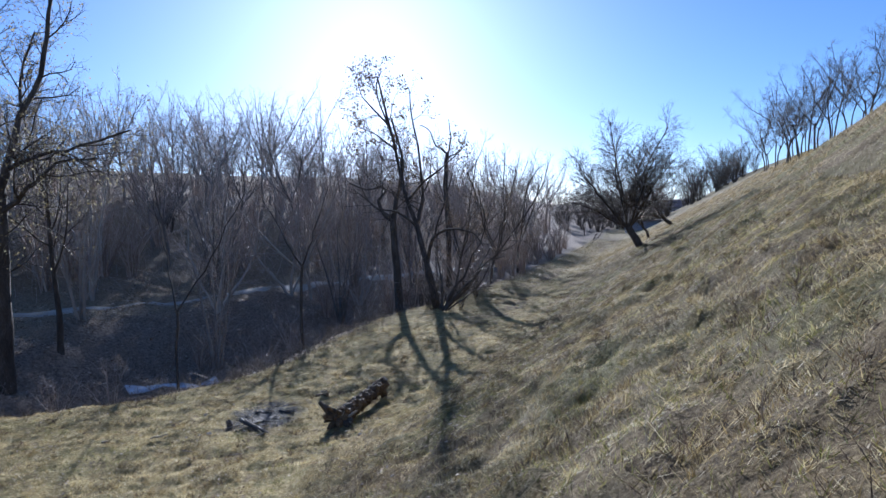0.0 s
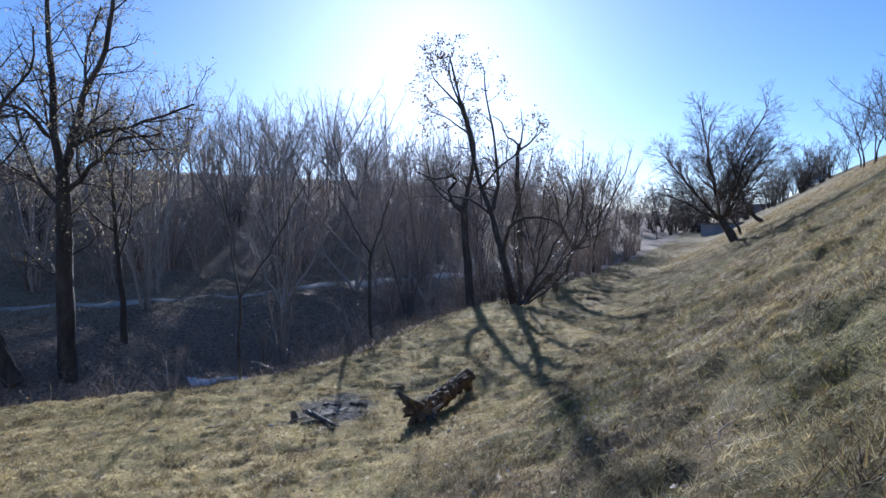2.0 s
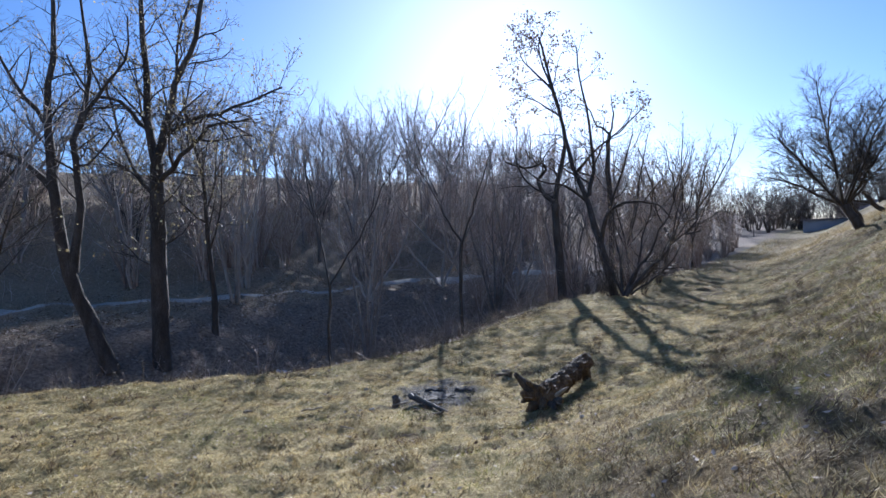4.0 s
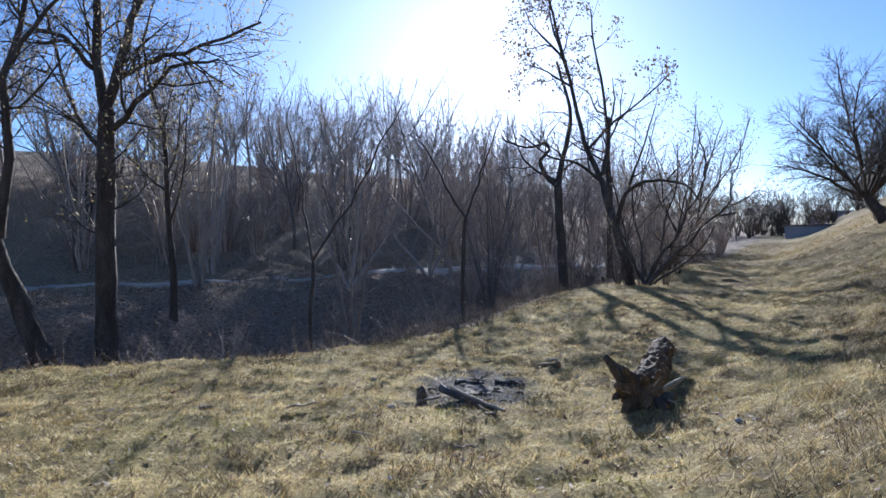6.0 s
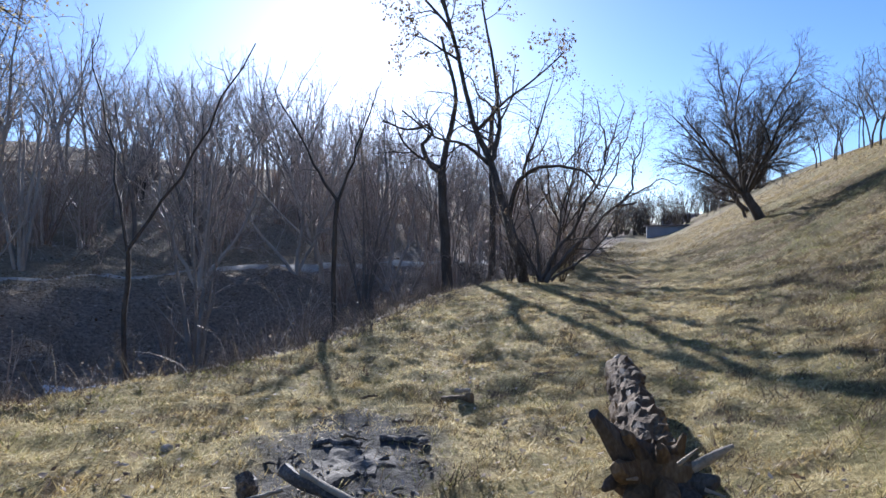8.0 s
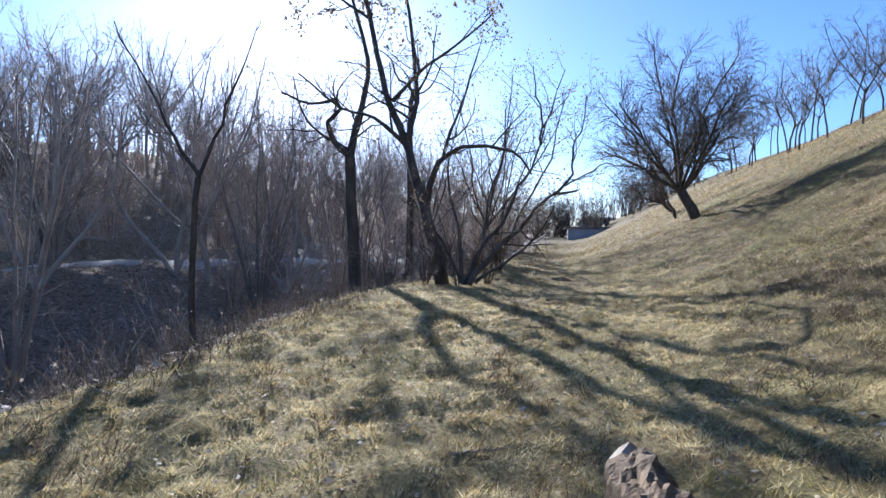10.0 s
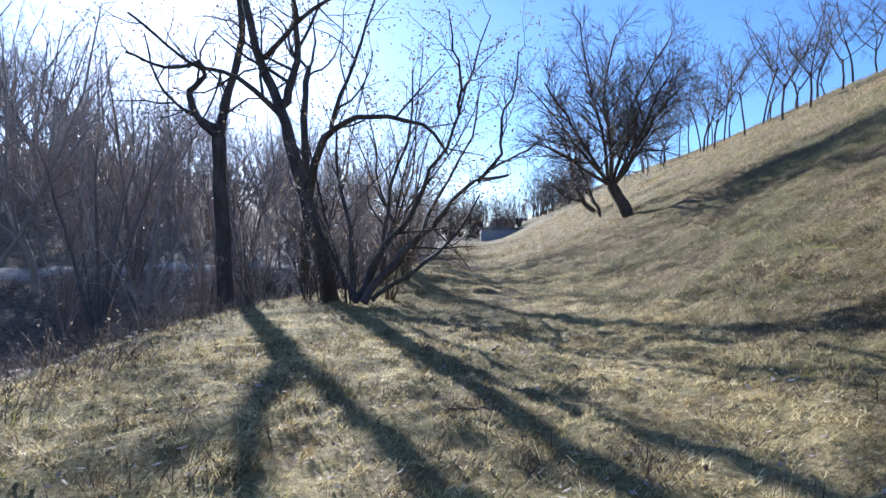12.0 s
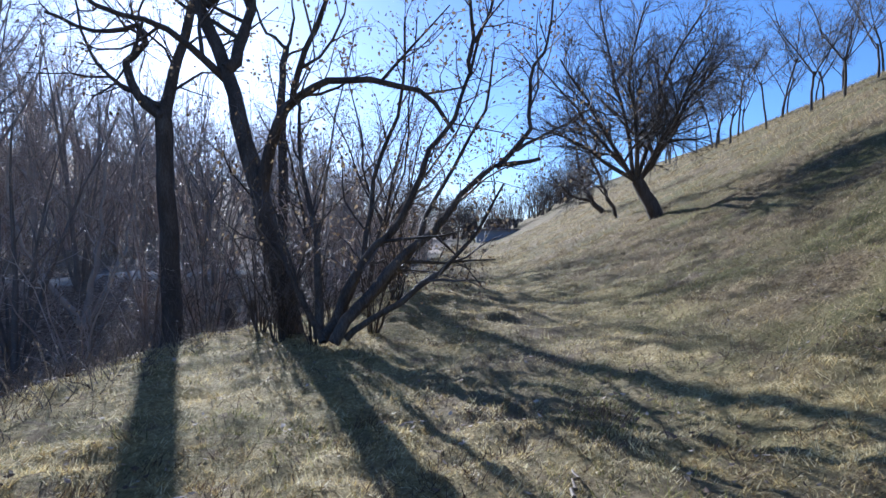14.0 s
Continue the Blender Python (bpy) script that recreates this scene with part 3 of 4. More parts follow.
p, r = g.limb([V(0, 0, 0), V(-0.35, 0.05, 0.75), V(-0.7, 0.2, 1.7), V(-1.0, 0.3, 2.4), V(-1.1, 0.4, 3.1)], 0.09, 0.025, 7, 0.02)
g.clothe(p, r, PLAN_T, 0.3)
p, r = g.limb([V(-0.35, 0.05, 0.75), V(-0.8, 0.0, 1.2), V(-1.3, 0.1, 1.6)], 0.04, 0.015, 6, 0.02)
g.clothe(p, r, PLAN_T, 0.2)
smooth_trunks(g.thing("fruit_tree", o, "slim leaning bare tree beside the spreading one", "tree", bark=BARK))
g = Growth(16)
o = V(14.6, 47.5, hz(14.6, 47.5) - 0.1)
p, r = g.limb([V(0, 0, 0), V(-0.8, 0, 0.7), V(-1.3, 0.1, 1.9), V(-1.5, 0.2, 3.6)], 0.17, 0.05, 7, 0.03)
g.clothe(p, r, PLAN_T, 0.2)
p, r = g.limb([V(-0.8, 0, 0.7), V(-1.9, 0, 1.0), V(-2.9, 0.2, 1.9)], 0.09, 0.03, 6, 0.03)
g.clothe(p, r, PLAN_T, 0.2)
smooth_trunks(g.thing("fruit_tree", o, "crooked small bare tree on the hillside", "tree", bark=BARK))


# -- tall trees beside the gully: a trunk, some rising limbs, fine twigs
def tall_tree(seed, h, rad, lean, limbs, first, twigs, leaf=0, leaf_size=0.06, spread_angle=38):
    g = Growth(seed)
    rng = g.rng
    n = 6
    pts = [V(lean[0] * (i / n) ** 1.4 + rng.gauss(0, 0.02) * i, lean[1] * (i / n) ** 1.4 + rng.gauss(0, 0.02) * i, h * i / n) for i in range(n + 1)]
    p, r = g.limb(pts, rad, 0.025, 8, 0.01)
    for k in range(limbs):
        f = first + (0.92 - first) * (k + rng.random() * 0.8) / limbs
        j = min(int(f * (len(p) - 1)), len(p) - 2)
        a = k * 2.4 + rng.uniform(-0.5, 0.5)
        el = radians(90 - spread_angle * rng.uniform(0.7, 1.5))
        size = h * (1.05 - f) * rng.uniform(0.42, 0.75)
        d = V(math.cos(a) * math.cos(el), math.sin(a) * math.cos(el), math.sin(el))
        q, qr = g.shoot(p[j], d, size, max(0.02, r[j] * 0.55), 6, 0.1, 0.05, 5, 0.2)
        g.clothe(q, qr, twigs, 0.2)
    g.clothe(p, r, twigs, 0.45)
    if leaf:
        g.hang_leaves(leaf, leaf_size, h * 0.15)
    return g


def vase_tree(seed, h, rad, fork_at, limbs, plan, lean=0.0, open_angle=28):
    """A short trunk that parts into rising limbs."""
    g = Growth(seed)
    rng = g.rng
    fork = V(lean, rng.gauss(0, 0.1), h * fork_at)
    p, r = g.limb([V(0, 0, 0), V(lean * 0.2, 0.03, h * fork_at * 0.5), fork], rad, rad * 0.75, 8, 0.012)
    for k in range(limbs):
        a = 2 * math.pi * (k + rng.uniform(-0.3, 0.3)) / limbs
        ang = radians(open_angle * rng.uniform(0.5, 1.5))
        out = V(math.cos(a), math.sin(a), 0)
        up = h * (1 - fork_at) * rng.uniform(0.75, 1.08)
        side = up * math.tan(ang)
        q = [fork + V(0, 0, -0.1 - 0.25 * rng.random()), fork + out * side * 0.45 + V(0, 0, up * 0.3) + g.vec(0.06), fork + out * side * 0.8 + V(0, 0, up * 0.65) + g.vec(0.14), fork + out * side * 1.05 + V(0, 0, up) + g.vec(0.2)]
        lp, lr = g.limb(q, rad * rng.uniform(0.4, 0.62), 0.016, 5, 0.02)
        g.clothe(lp, lr, plan, 0.15)
    return g


PLAN_L = [(3.6, 1.5, 48, 0.16, 0.05, 0.011), (5.2, 0.85, 45, 0.2, 0.03, 0.007), (5.4, 0.45, 42, 0.18, -0.02, 0.005)]
for seed, x, y, h, rad, lean, limbs, first, leaf in (
        (24, -13.4, 21.6, 8.5, 0.12, (-0.9, 0.3), 9, 0.35, 1200),
        (25, -12.9, 13.4, 9.5, 0.13, (-0.8, 0.3), 9, 0.35, 500)):
    g = tall_tree(seed, h, rad, lean, limbs, first, PLAN_L, leaf)
    smooth_trunks(g.thing("tree", spot(x, y), "tall bare tree with pale dead leaf bunches at the gully", "tree", "trees on the gully bank", leaf=CATKIN))

# the dark pair that leans out over the gully from one foot
g = Growth(22)
side = V(-0.957, -0.289, 0)
p, r = g.limb([V(0, 0, 0), side * 0.55 + V(0, 0, 1.6), side * 1.15 + V(0, 0, 3.4), side * 1.5 + V(0.1, 0.1, 5.4), side * 1.6 + V(0, 0.2, 7.4), side * 1.25 + V(0, 0.2, 9.4), side * 1.4 + V(0, 0.3, 11.6)], 0.25, 0.04, 9, 0.02)
g.clothe(p, r, PLAN_L, 0.5)
for limb, a, b in (
        ([side * 0.95 + V(0, 0, 2.8), side * 0.8 + V(0.1, 0.1, 4.6), side * 0.75 + V(0, 0.1, 6.4), side * 0.35 + V(0, 0.2, 8.2), side * 0.5 + V(0, 0.2, 10.6)], 0.15, 0.03),
        ([side * 0.75 + V(0, 0.1, 6.6), side * 0.2 + V(0, 0.2, 7.6), side * -0.5 + V(0, 0.3, 8.6), side * -0.7 + V(0, 0.3, 9.8)], 0.07, 0.02),
        ([side * 1.45 + V(0, 0.1, 5.2), side * 2.3 + V(0, 0, 6.0), side * 3.3 + V(0, 0, 6.4), side * 4.2 + V(0, 0, 7.4)], 0.1, 0.02),
        ([side * 1.6 + V(0, 0.2, 7.0), side * 2.4 + V(0, 0.1, 8.2), side * 3.0 + V(0, 0.1, 9.6)], 0.08, 0.02),
        ([side * 0.8 + V(0, 0.1, 5.6), side * 0.1 + V(0, 0, 6.0), side * -0.6 + V(0, 0.1, 7.0)], 0.045, 0.015)):
    p, r = g.limb(limb, a, b, 7, 0.03)
    g.clothe(p, r, PLAN_L, 0.25)
g.hang_leaves(160, 0.06, 4)
smooth_trunks(g.thing("tree", spot(-13.6, 17.4), "dark bare tree with two stems leaning over the gully", "tree", "trees on the gully bank", leaf=CATKIN))

# the stout forked tree at the gully edge, hung with pale leaf bunches
g = Growth(21)
PLAN_ST = [(5.2, 1.4, 50, 0.2, 0.05, 0.01), (6.5, 0.8, 46, 0.22, 0.03, 0.006), (6.0, 0.42, 42, 0.2, -0.02, 0.0045)]
fork = V(0.1, 0.05, 4.6)
p, r = g.limb([V(0, 0, 0), V(0.03, 0, 1.5), V(0.06, 0.02, 3.1), fork], 0.21, 0.16, 9, 0.012)
g.clothe(p, r, PLAN_ST, 0.5)
for limb, a, b in (
        ([fork, V(-0.12, 0.1, 5.6), V(-0.2, 0.2, 7.0), V(-0.35, 0.3, 8.6), V(-0.3, 0.4, 10.0)], 0.13, 0.03),
        ([fork, V(0.35, 0.1, 5.4), V(0.6, 0.2, 6.4), V(1.1, 0.3, 7.4), V(1.35, 0.4, 8.8), V(1.5, 0.5, 10.0)], 0.12, 0.03),
        ([V(0.3, 0.1, 5.2), V(1.1, 0.0, 5.5), V(2.2, 0.1, 5.7), V(3.4, 0.1, 6.0)], 0.06, 0.02),
        ([V(0.1, 0.05, 4.2), V(0.9, -0.1, 4.7), V(1.7, -0.1, 5.3), V(2.6, 0, 5.4)], 0.07, 0.02),
        ([V(-0.1, 0.1, 5.4), V(-0.8, 0.0, 6.1), V(-1.7, 0, 6.5), V(-2.4, 0.1, 7.4)], 0.06, 0.02),
        ([V(0.05, 0.05, 3.8), V(-0.7, 0.2, 4.6), V(-1.2, 0.3, 5.6), V(-1.5, 0.3, 6.8)], 0.06, 0.02),
        ([V(0.6, 0.2, 6.4), V(0.4, 0.6, 7.4), V(0.6, 0.9, 8.6)], 0.05, 0.02)):
    p, r = g.limb(limb, a, b, 7, 0.02)
    g.clothe(p, r, PLAN_ST, 0.15)
g.hang_leaves(3600, 0.06, 2.2)
stout = smooth_trunks(g.thing("tree", spot(-13.0, 18.6), "stout forked bare tree with pale dead leaf bunches", "tree", "trees on the gully bank", leaf=CATKIN))
stout.scale = (1.25, 1.25, 1.28)

# -- woodland: a few kinds, then copies
PLAN_W = [(2.3, 1.9, 46, 0.16, 0.07, 0.017), (3.4, 1.0, 44, 0.2, 0.05, 0.011)]
PLAN_W3 = PLAN_W + [(2.6, 0.55, 42, 0.16, 0.03, 0.008)]
kinds, slim = [], []
for k in range(8):
    if k in (0, 1, 2, 3, 5, 7):
        g = vase_tree(40 + k, 9.0 + (k % 4) * 0.8, 0.12 + 0.015 * (k % 3), (0.3, 0.42, 0.22, 0.36)[k % 4], 5 + k % 3, PLAN_W3 if k < 4 else PLAN_W, (k % 3 - 1) * 0.5, 20 + 3 * (k % 3))
    else:
        g = tall_tree(40 + k, 8.5 + (k % 4) * 0.9, 0.1 + 0.012 * (k % 3), ((k % 3 - 1) * 0.7, (k % 2) * 0.6), 11, 0.18, PLAN_W3 if k < 4 else PLAN_W, 0, spread_angle=50 if k < 4 else 46)
    # pale bark and twigs: the haze over the wood is in their colour
    t = smooth_trunks(g.thing("tree", (0, 0, 0), "bare woodland tree with a fine spreading crown" if k < 4 else "slim bare woodland tree among undergrowth", "tree", "bare woodland", BARK_HAZED, TWIG_HAZED))
    (kinds if k < 4 else slim).append(t)


crest = []
PLAN_H = [(3.6, 1.3, 56, 0.26, 0.04, 0.011), (5.0, 0.75, 50, 0.26, 0.03, 0.008), (4.6, 0.42, 46, 0.18, 0.02, 0.006)]
for k in range(4):
    g = vase_tree(140 + k, 6.4 + 0.6 * k, 0.075 + 0.015 * (k % 2), (0.5, 0.34, 0.55, 0.3)[k], (4, 3, 5, 3)[k], PLAN_H, (-0.6, 0.4, 0.5, -0.3)[k], (34, 24, 38, 28)[k])
    crest.append(smooth_trunks(g.thing("tree", (0, 0, 0), "crooked bare tree on the grassy hilltop", "tree", "hilltop trees", BARK, TWIG)))


def bush(seed, stems, h, spread_out, plan, leaf=0):
    g = Growth(seed)
    for k in range(stems):
        a = 2 * math.pi * (k + g.rng.random()) / stems
        s = spread_out * g.rng.uniform(0.3, 1.1)
        hh = h * g.rng.uniform(0.65, 1.1)
        out = V(math.cos(a), math.sin(a), 0)
        pts = [out * 0.12, out * s * 0.35 + V(0, 0, hh * 0.35), out * s * 0.75 + V(0, 0, hh * 0.72) + g.vec(0.08), out * s * 1.15 + V(0, 0, hh)]
        p, r = g.limb(pts, g.rng.uniform(0.02, 0.045) * h / 3, 0.007, 4, 0.03, 2)
        g.clothe(p, r, plan, 0.15)
    if leaf:
        g.hang_leaves(leaf, 0.055, 0.4)
    return g


PLAN_S = [(2.6, 1.0, 46, 0.22, 0.05, 0.009), (3.4, 0.5, 44, 0.22, 0.03, 0.006)]
fans = []
PLAN_F = [(1.6, 1.6, 34, 0.12, 0.06, 0.013), (2.8, 0.9, 40, 0.18, 0.05, 0.009), (2.6, 0.5, 40, 0.15, 0.03, 0.006)]
for k in range(3):
    g = bush(80 + k, 5 + k, 8.0, 2.0 + 0.4 * k, PLAN_F, 120)
    # the same pale haze colours lift these out of the dark
    fans.append(smooth_trunks(g.thing("tree", (0, 0, 0), "many-stemmed bare tree fanning up from the gully", "tree", "gully trees", BARK_HAZED, TWIG_HAZED, LEAF)))
shrubs = []
for k in range(5):
    g = bush(60 + k, 8 + k, 3.0 + 0.5 * (k % 3), 1.3, PLAN_S, 420 if k % 2 else 220)
    shrubs.append(smooth_trunks(g.thing("bush", (0, 0, 0), "leafless tangled grey-brown bush in the gully", "bush", "gully bushes", SHRUB, SHRUB, DRY)))


thickets = []
for k in range(3):
    g = bush(70 + k, 10 + k, 3.4, 1.5, [(3.4, 1.0, 46, 0.22, 0.05, 0.014), (4.4, 0.5, 44, 0.22, 0.03, 0.01)])
    thickets.append(smooth_trunks(g.thing("bush", (0, 0, 0), "dark leafless thicket of fine twigs", "bush", "dark thickets", BARK, TWIG)))


def scatter(kind_list, number, seed, inside, low, high, gap, sink=0.1):
    rng = random.Random(seed)
    placed, tries = [], 0
    while len(placed) < number and tries < number * 60:
        tries += 1
        x, y = inside(rng)
        if x is None or any((x - a) ** 2 + (y - b) ** 2 < gap * gap for a, b in placed):
            continue
        placed.append((x, y))
        ob = kind_list[rng.randrange(len(kind_list))]
        s = rng.uniform(low, high)
        c = copy_thing(ob, pose(0, 0, 0))
        c.matrix_basis = pose(x, y, hz(x, y) - sink, rng.gauss(0, 3), rng.gauss(0, 3), rng.uniform(0, 360)) @ Matrix.Scale(s, 4)
    return placed


def left_of(line, a, b, y0, y1):
    def pick(rng):
        y = rng.uniform(y0, y1)
        return float(along(line, y)) - rng.uniform(a, b), y
    return pick


scatter(slim, 84, 1, left_of(ROAD, 3.5, 34, 24, 95), 0.6, 1.0, 1.5)
scatter(slim, 46, 2, left_of(ROAD, 3.5, 45, 8, 28), 0.65, 1.0, 1.6)
scatter(kinds, 9, 3, left_of(EDGE, 7.5, 13, 26, 60), 0.55, 0.8, 1.8)
scatter(kinds, 10, 4, left_of(EDGE, 6, 14, 4, 14), 0.7, 0.95, 1.6)
scatter(shrubs, 14, 5, left_of(EDGE, 4.5, 9, 9, 34), 0.4, 0.7, 1.2)
scatter(shrubs, 130, 6, left_of(ROAD, 3.5, 30, 10, 90), 1.0, 1.8, 1.4)
scatter(slim, 24, 12, left_of(ROAD, 30, 60, 20, 100), 0.7, 1.0, 2.0)
scatter(slim, 42, 15, left_of(ROAD, 12, 52, 0, 44), 0.5, 0.85, 1.6)
scatter(thickets, 64, 16, left_of(ROAD, 14, 46, 2, 48), 0.8, 1.4, 1.6)
scatter(slim, 22, 17, left_of(EDGE, 2.5, 12, 42, 92), 0.45, 0.75, 1.6)
scatter(thickets, 54, 13, lambda r: (lambda y: (float(along(TOE, y)) + r.uniform(-14, 16), y))(r.uniform(96, 128)), 1.1, 2.0, 1.3)
scatter(shrubs, 34, 7, left_of(EDGE, 0.9, 6, 30, 75), 0.6, 1.1, 1.0)
for k, (x, y, s) in enumerate(((-9.2, 24.6, 0.8), (-11.4, 30.4, 0.9), (-6.2, 32.5, 0.7), (-14.6, 24.5, 0.95), (-13.5, 34.0, 1.0), (-6.8, 38.5, 0.95), (-17.5, 29.5, 1.0), (-3.2, 39.0, 0.75))):
    c = copy_thing(fans[k % 3], pose(0, 0, 0))
    c.matrix_basis = pose(x, y, hz(x, y) - 0.1, 0, 0, 77 * k) @ Matrix.Scale(s, 4)
# slim forked trees standing in the gully, whose shadows reach up over the grass
for k, (x, y, fork_z, lean_a, lean_b, tall, rad) in enumerate(((-5.0, 22.4, 2.0, -1.1, 0.7, 4.6, 0.06), (-7.6, 18.6, 1.0, 1.6, -0.5, 4.4, 0.045))):
    g = Growth(90 + k)
    foot = hz(x, y) - 0.1
    fork = V(0.05, 0, fork_z - foot)
    p, r = g.limb([V(0, 0, 0), V(-0.06, 0.04, fork.z * 0.5), fork], rad, rad * 0.85, 7, 0.012)
    for lean in (lean_a, lean_b):
        up = tall - fork_z
        p, r = g.limb([fork, fork + V(lean * 0.35, 0.1, up * 0.25), fork + V(lean * 0.8, 0.15, up * 0.6), fork + V(lean * 1.3, 0.2, up)], rad * 0.7, 0.01, 6, 0.03)
        g.clothe(p, r, [(1.8, 1.0, 42, 0.16, 0.07, 0.01), (3, 0.55, 40, 0.2, 0.04, 0.006), (3, 0.3, 40, 0.2, 0.0, 0.004)], 0.25)
    smooth_trunks(g.thing("tree", (x, y, foot), "slim forked dark tree rising out of the gully", "tree", "trees on the gully bank"))
# crooked low trees with parted stems beside the dirt track
for k, (x, y, lean) in enumerate(((-5.7, 35.1, -0.9), (-10.9, 28.6, 1.0), (-9.0, 33.2, -1.1))):
    g = Growth(95 + k)
    for a, b, rad in ((0.12, 0.3, 0.12), (lean * 0.6, lean * 1.5, 0.1), (-lean * 0.4, -lean * 1.0, 0.07)):
        p, r = g.limb([V(0, 0, 0), V(a, 0.05, 0.8), V(b, 0.1, 2.0), V(b * 1.3, 0.2, 3.4), V(b * 1.3 + 0.1, 0.2, 4.8)], rad, 0.02, 7, 0.03)
        g.clothe(p, r, PLAN_L, 0.35)
    # haze painted into the bark and twig colour softens their contrast
    smooth_trunks(g.thing("tree", spot(x, y), "low crooked bare tree with parted stems", "tree", "trees by the track", BARK_HAZED, TWIG_HAZED))
# slim trees with withered leaves behind the leaning bush tree
for k, (x, y, h) in enumerate(((1.5, 36.4, 6.8), (3.2, 42.0, 6.8), (-0.2, 38.6, 7.2))):
    g = vase_tree(120 + k, h, 0.085, 0.3, 5, [(3.2, 1.2, 46, 0.16, 0.06, 0.01), (4.6, 0.65, 44, 0.2, 0.03, 0.006), (3.6, 0.32, 42, 0.18, -0.02, 0.004)], 0.4 - 0.25 * k, 24)
    g.hang_leaves(900, 0.065, 2.2)
    smooth_trunks(g.thing("tree", spot(x, y), "slim bare tree dotted with withered brown leaves", "tree", "leafy slim trees", leaf=LEAF))
for k, (x, y, s) in enumerate(((-0.75, 25.3, 0.4), (0.35, 25.6, 0.35), (-1.9, 28.2, 0.5), (0.9, 27.4, 0.45), (-0.35, 25.0, 0.3), (-1.0, 26.2, 0.35), (-0.1, 25.5, 0.33), (-0.7, 25.6, 0.35))):
    c = copy_thing(thickets[k % 3], pose(0, 0, 0))
    c.matrix_basis = pose(x, y, hz(x, y) - 0.05, 0, 0, 50 * k) @ Matrix.Scale(s, 4)
# the tree line along the top of the hill
scatter(crest, 17, 8, lambda r: (lambda y: (float(along(TOE, y)) + r.uniform(14, 21), y))(r.uniform(50, 74)), 0.7, 0.9, 1.5)
scatter(crest, 13, 9, lambda r: (lambda y: (float(along(TOE, y)) + r.uniform(14, 22), y))(r.uniform(40, 50)), 0.6, 0.85, 1.5)
# the far end of the valley
scatter(slim, 14, 10, lambda r: (r.uniform(2, 70), r.uniform(112, 160)), 0.5, 0.95, 2.5)
for k, ob in enumerate(kinds + slim + shrubs + fans + crest + thickets):
    ob.location = spot(float(along(ROAD, 70)) - 6 - 3 * k, 70 + 2 * (k % 3))

# -- the dead forked tree standing above the thicket
g = Growth(17)
p, r = g.limb([V(0, 0, 0), V(0.05, 0, 4), V(0, 0, 7.2), V(0.15, 0, 8.3)], 0.19, 0.1, 7, 0.02)
for limb, a in (([V(0.15, 0, 8.3), V(-0.5, 0, 8.8), V(-0.9, 0.1, 9.7), V(-1.5, 0.1, 10.1)], 0.07), ([V(0.15, 0, 8.3), V(0.4, 0, 9.3), V(0.3, 0, 10.4)], 0.07), ([V(0.1, 0, 8.0), V(0.9, 0, 8.5), V(1.4, 0.1, 9.6)], 0.05)):
    p, r = g.limb(limb, a, 0.02, 6, 0.03)
    g.clothe(p, r, [(1.6, 0.7, 50, 0.2, 0.05, 0.012), (2, 0.4, 45, 0.2, 0, 0.008)], 0.3)
smooth_trunks(g.thing("tree", spot(-1.1, 39.8), "dead forked tree standing above the thicket", "tree", "bare woodland"))


# ---- fallen log with its torn root plate ----
def rough_tube(points, radii, sides, seed, lump=0.12, caps=True):
    """A knobbly tube as a bmesh."""
    rng = random.Random(seed)
    verts, tris = [], []
    tube([Vector(p) for p in points], radii, sides, verts, tris)
    bm = bmesh.new()
    centre = [Vector(p) for p in points]
    vs = []
    for i, v in enumerate(verts):
        c = centre[i // sides]
        q = Vector(v)
        k = 1 + lump * (noise.noise(q * 6 + Vector((seed, 0, 0))) + 0.7 * noise.noise(q * 17) + 0.5 * noise.noise(q * 43)) + rng.uniform(-0.02, 0.02)
        vs.append(bm.verts.new(c + (q - c) * k))
    for t in tris:
        bm.faces.new([vs[j] for j in t])
    if caps:
        bm.faces.new(vs[:sides][::-1])
        bm.faces.new(vs[-sides:])
    return bm


def between(a, b, n, sag=0.0):
    a, b = Vector(a), Vector(b)
    return [a.lerp(b, i / n) + Vector((0, 0, -sag * math.sin(math.pi * i / n))) for i in range(n + 1)]


log = new("fallen_log")
log.location = (-1.07, 11.8, hz(-1.07, 11.8))
log.scale = (0.92, 0.9, 0.98)
far_end = Vector((0.38, 2.5, 0.2))
n = 44
spine = between((0, 0, 0.17), far_end, n)
rad = [0.165 - 0.035 * (i / n) ** 0.6 for i in range(n + 1)]
part("trunk", rough_tube(spine, rad, 36, 3, 0.34), WOOD_OLD, log)
part("broken_end", rough_tube([far_end + Vector((-0.01, -0.02, 0)), far_end + Vector((0.04, 0.1, 0.02)), far_end + Vector((0.06, 0.16, 0.04))], [0.125, 0.1, 0.03], 12, 9, 0.5), BARKLESS, log, "splintered broken end")
part("branch_stub", rough_tube([spine[38] + Vector((0.02, 0, 0)), spine[41] + Vector((0.06, 0.05, -0.16)), spine[41] + Vector((0.1, 0.1, -0.4))], [0.1, 0.085, 0.06], 10, 15, 0.4), WOOD_OLD, log)
part("bark_ridge", rough_tube([spine[k] + Vector((-0.05 + 0.0008 * k, 0, 0.125 - 0.0006 * k)) for k in range(4, 36)], [0.022 + 0.012 * math.sin(k * 0.9) for k in range(32)], 10, 12, 0.8), BARK, log)
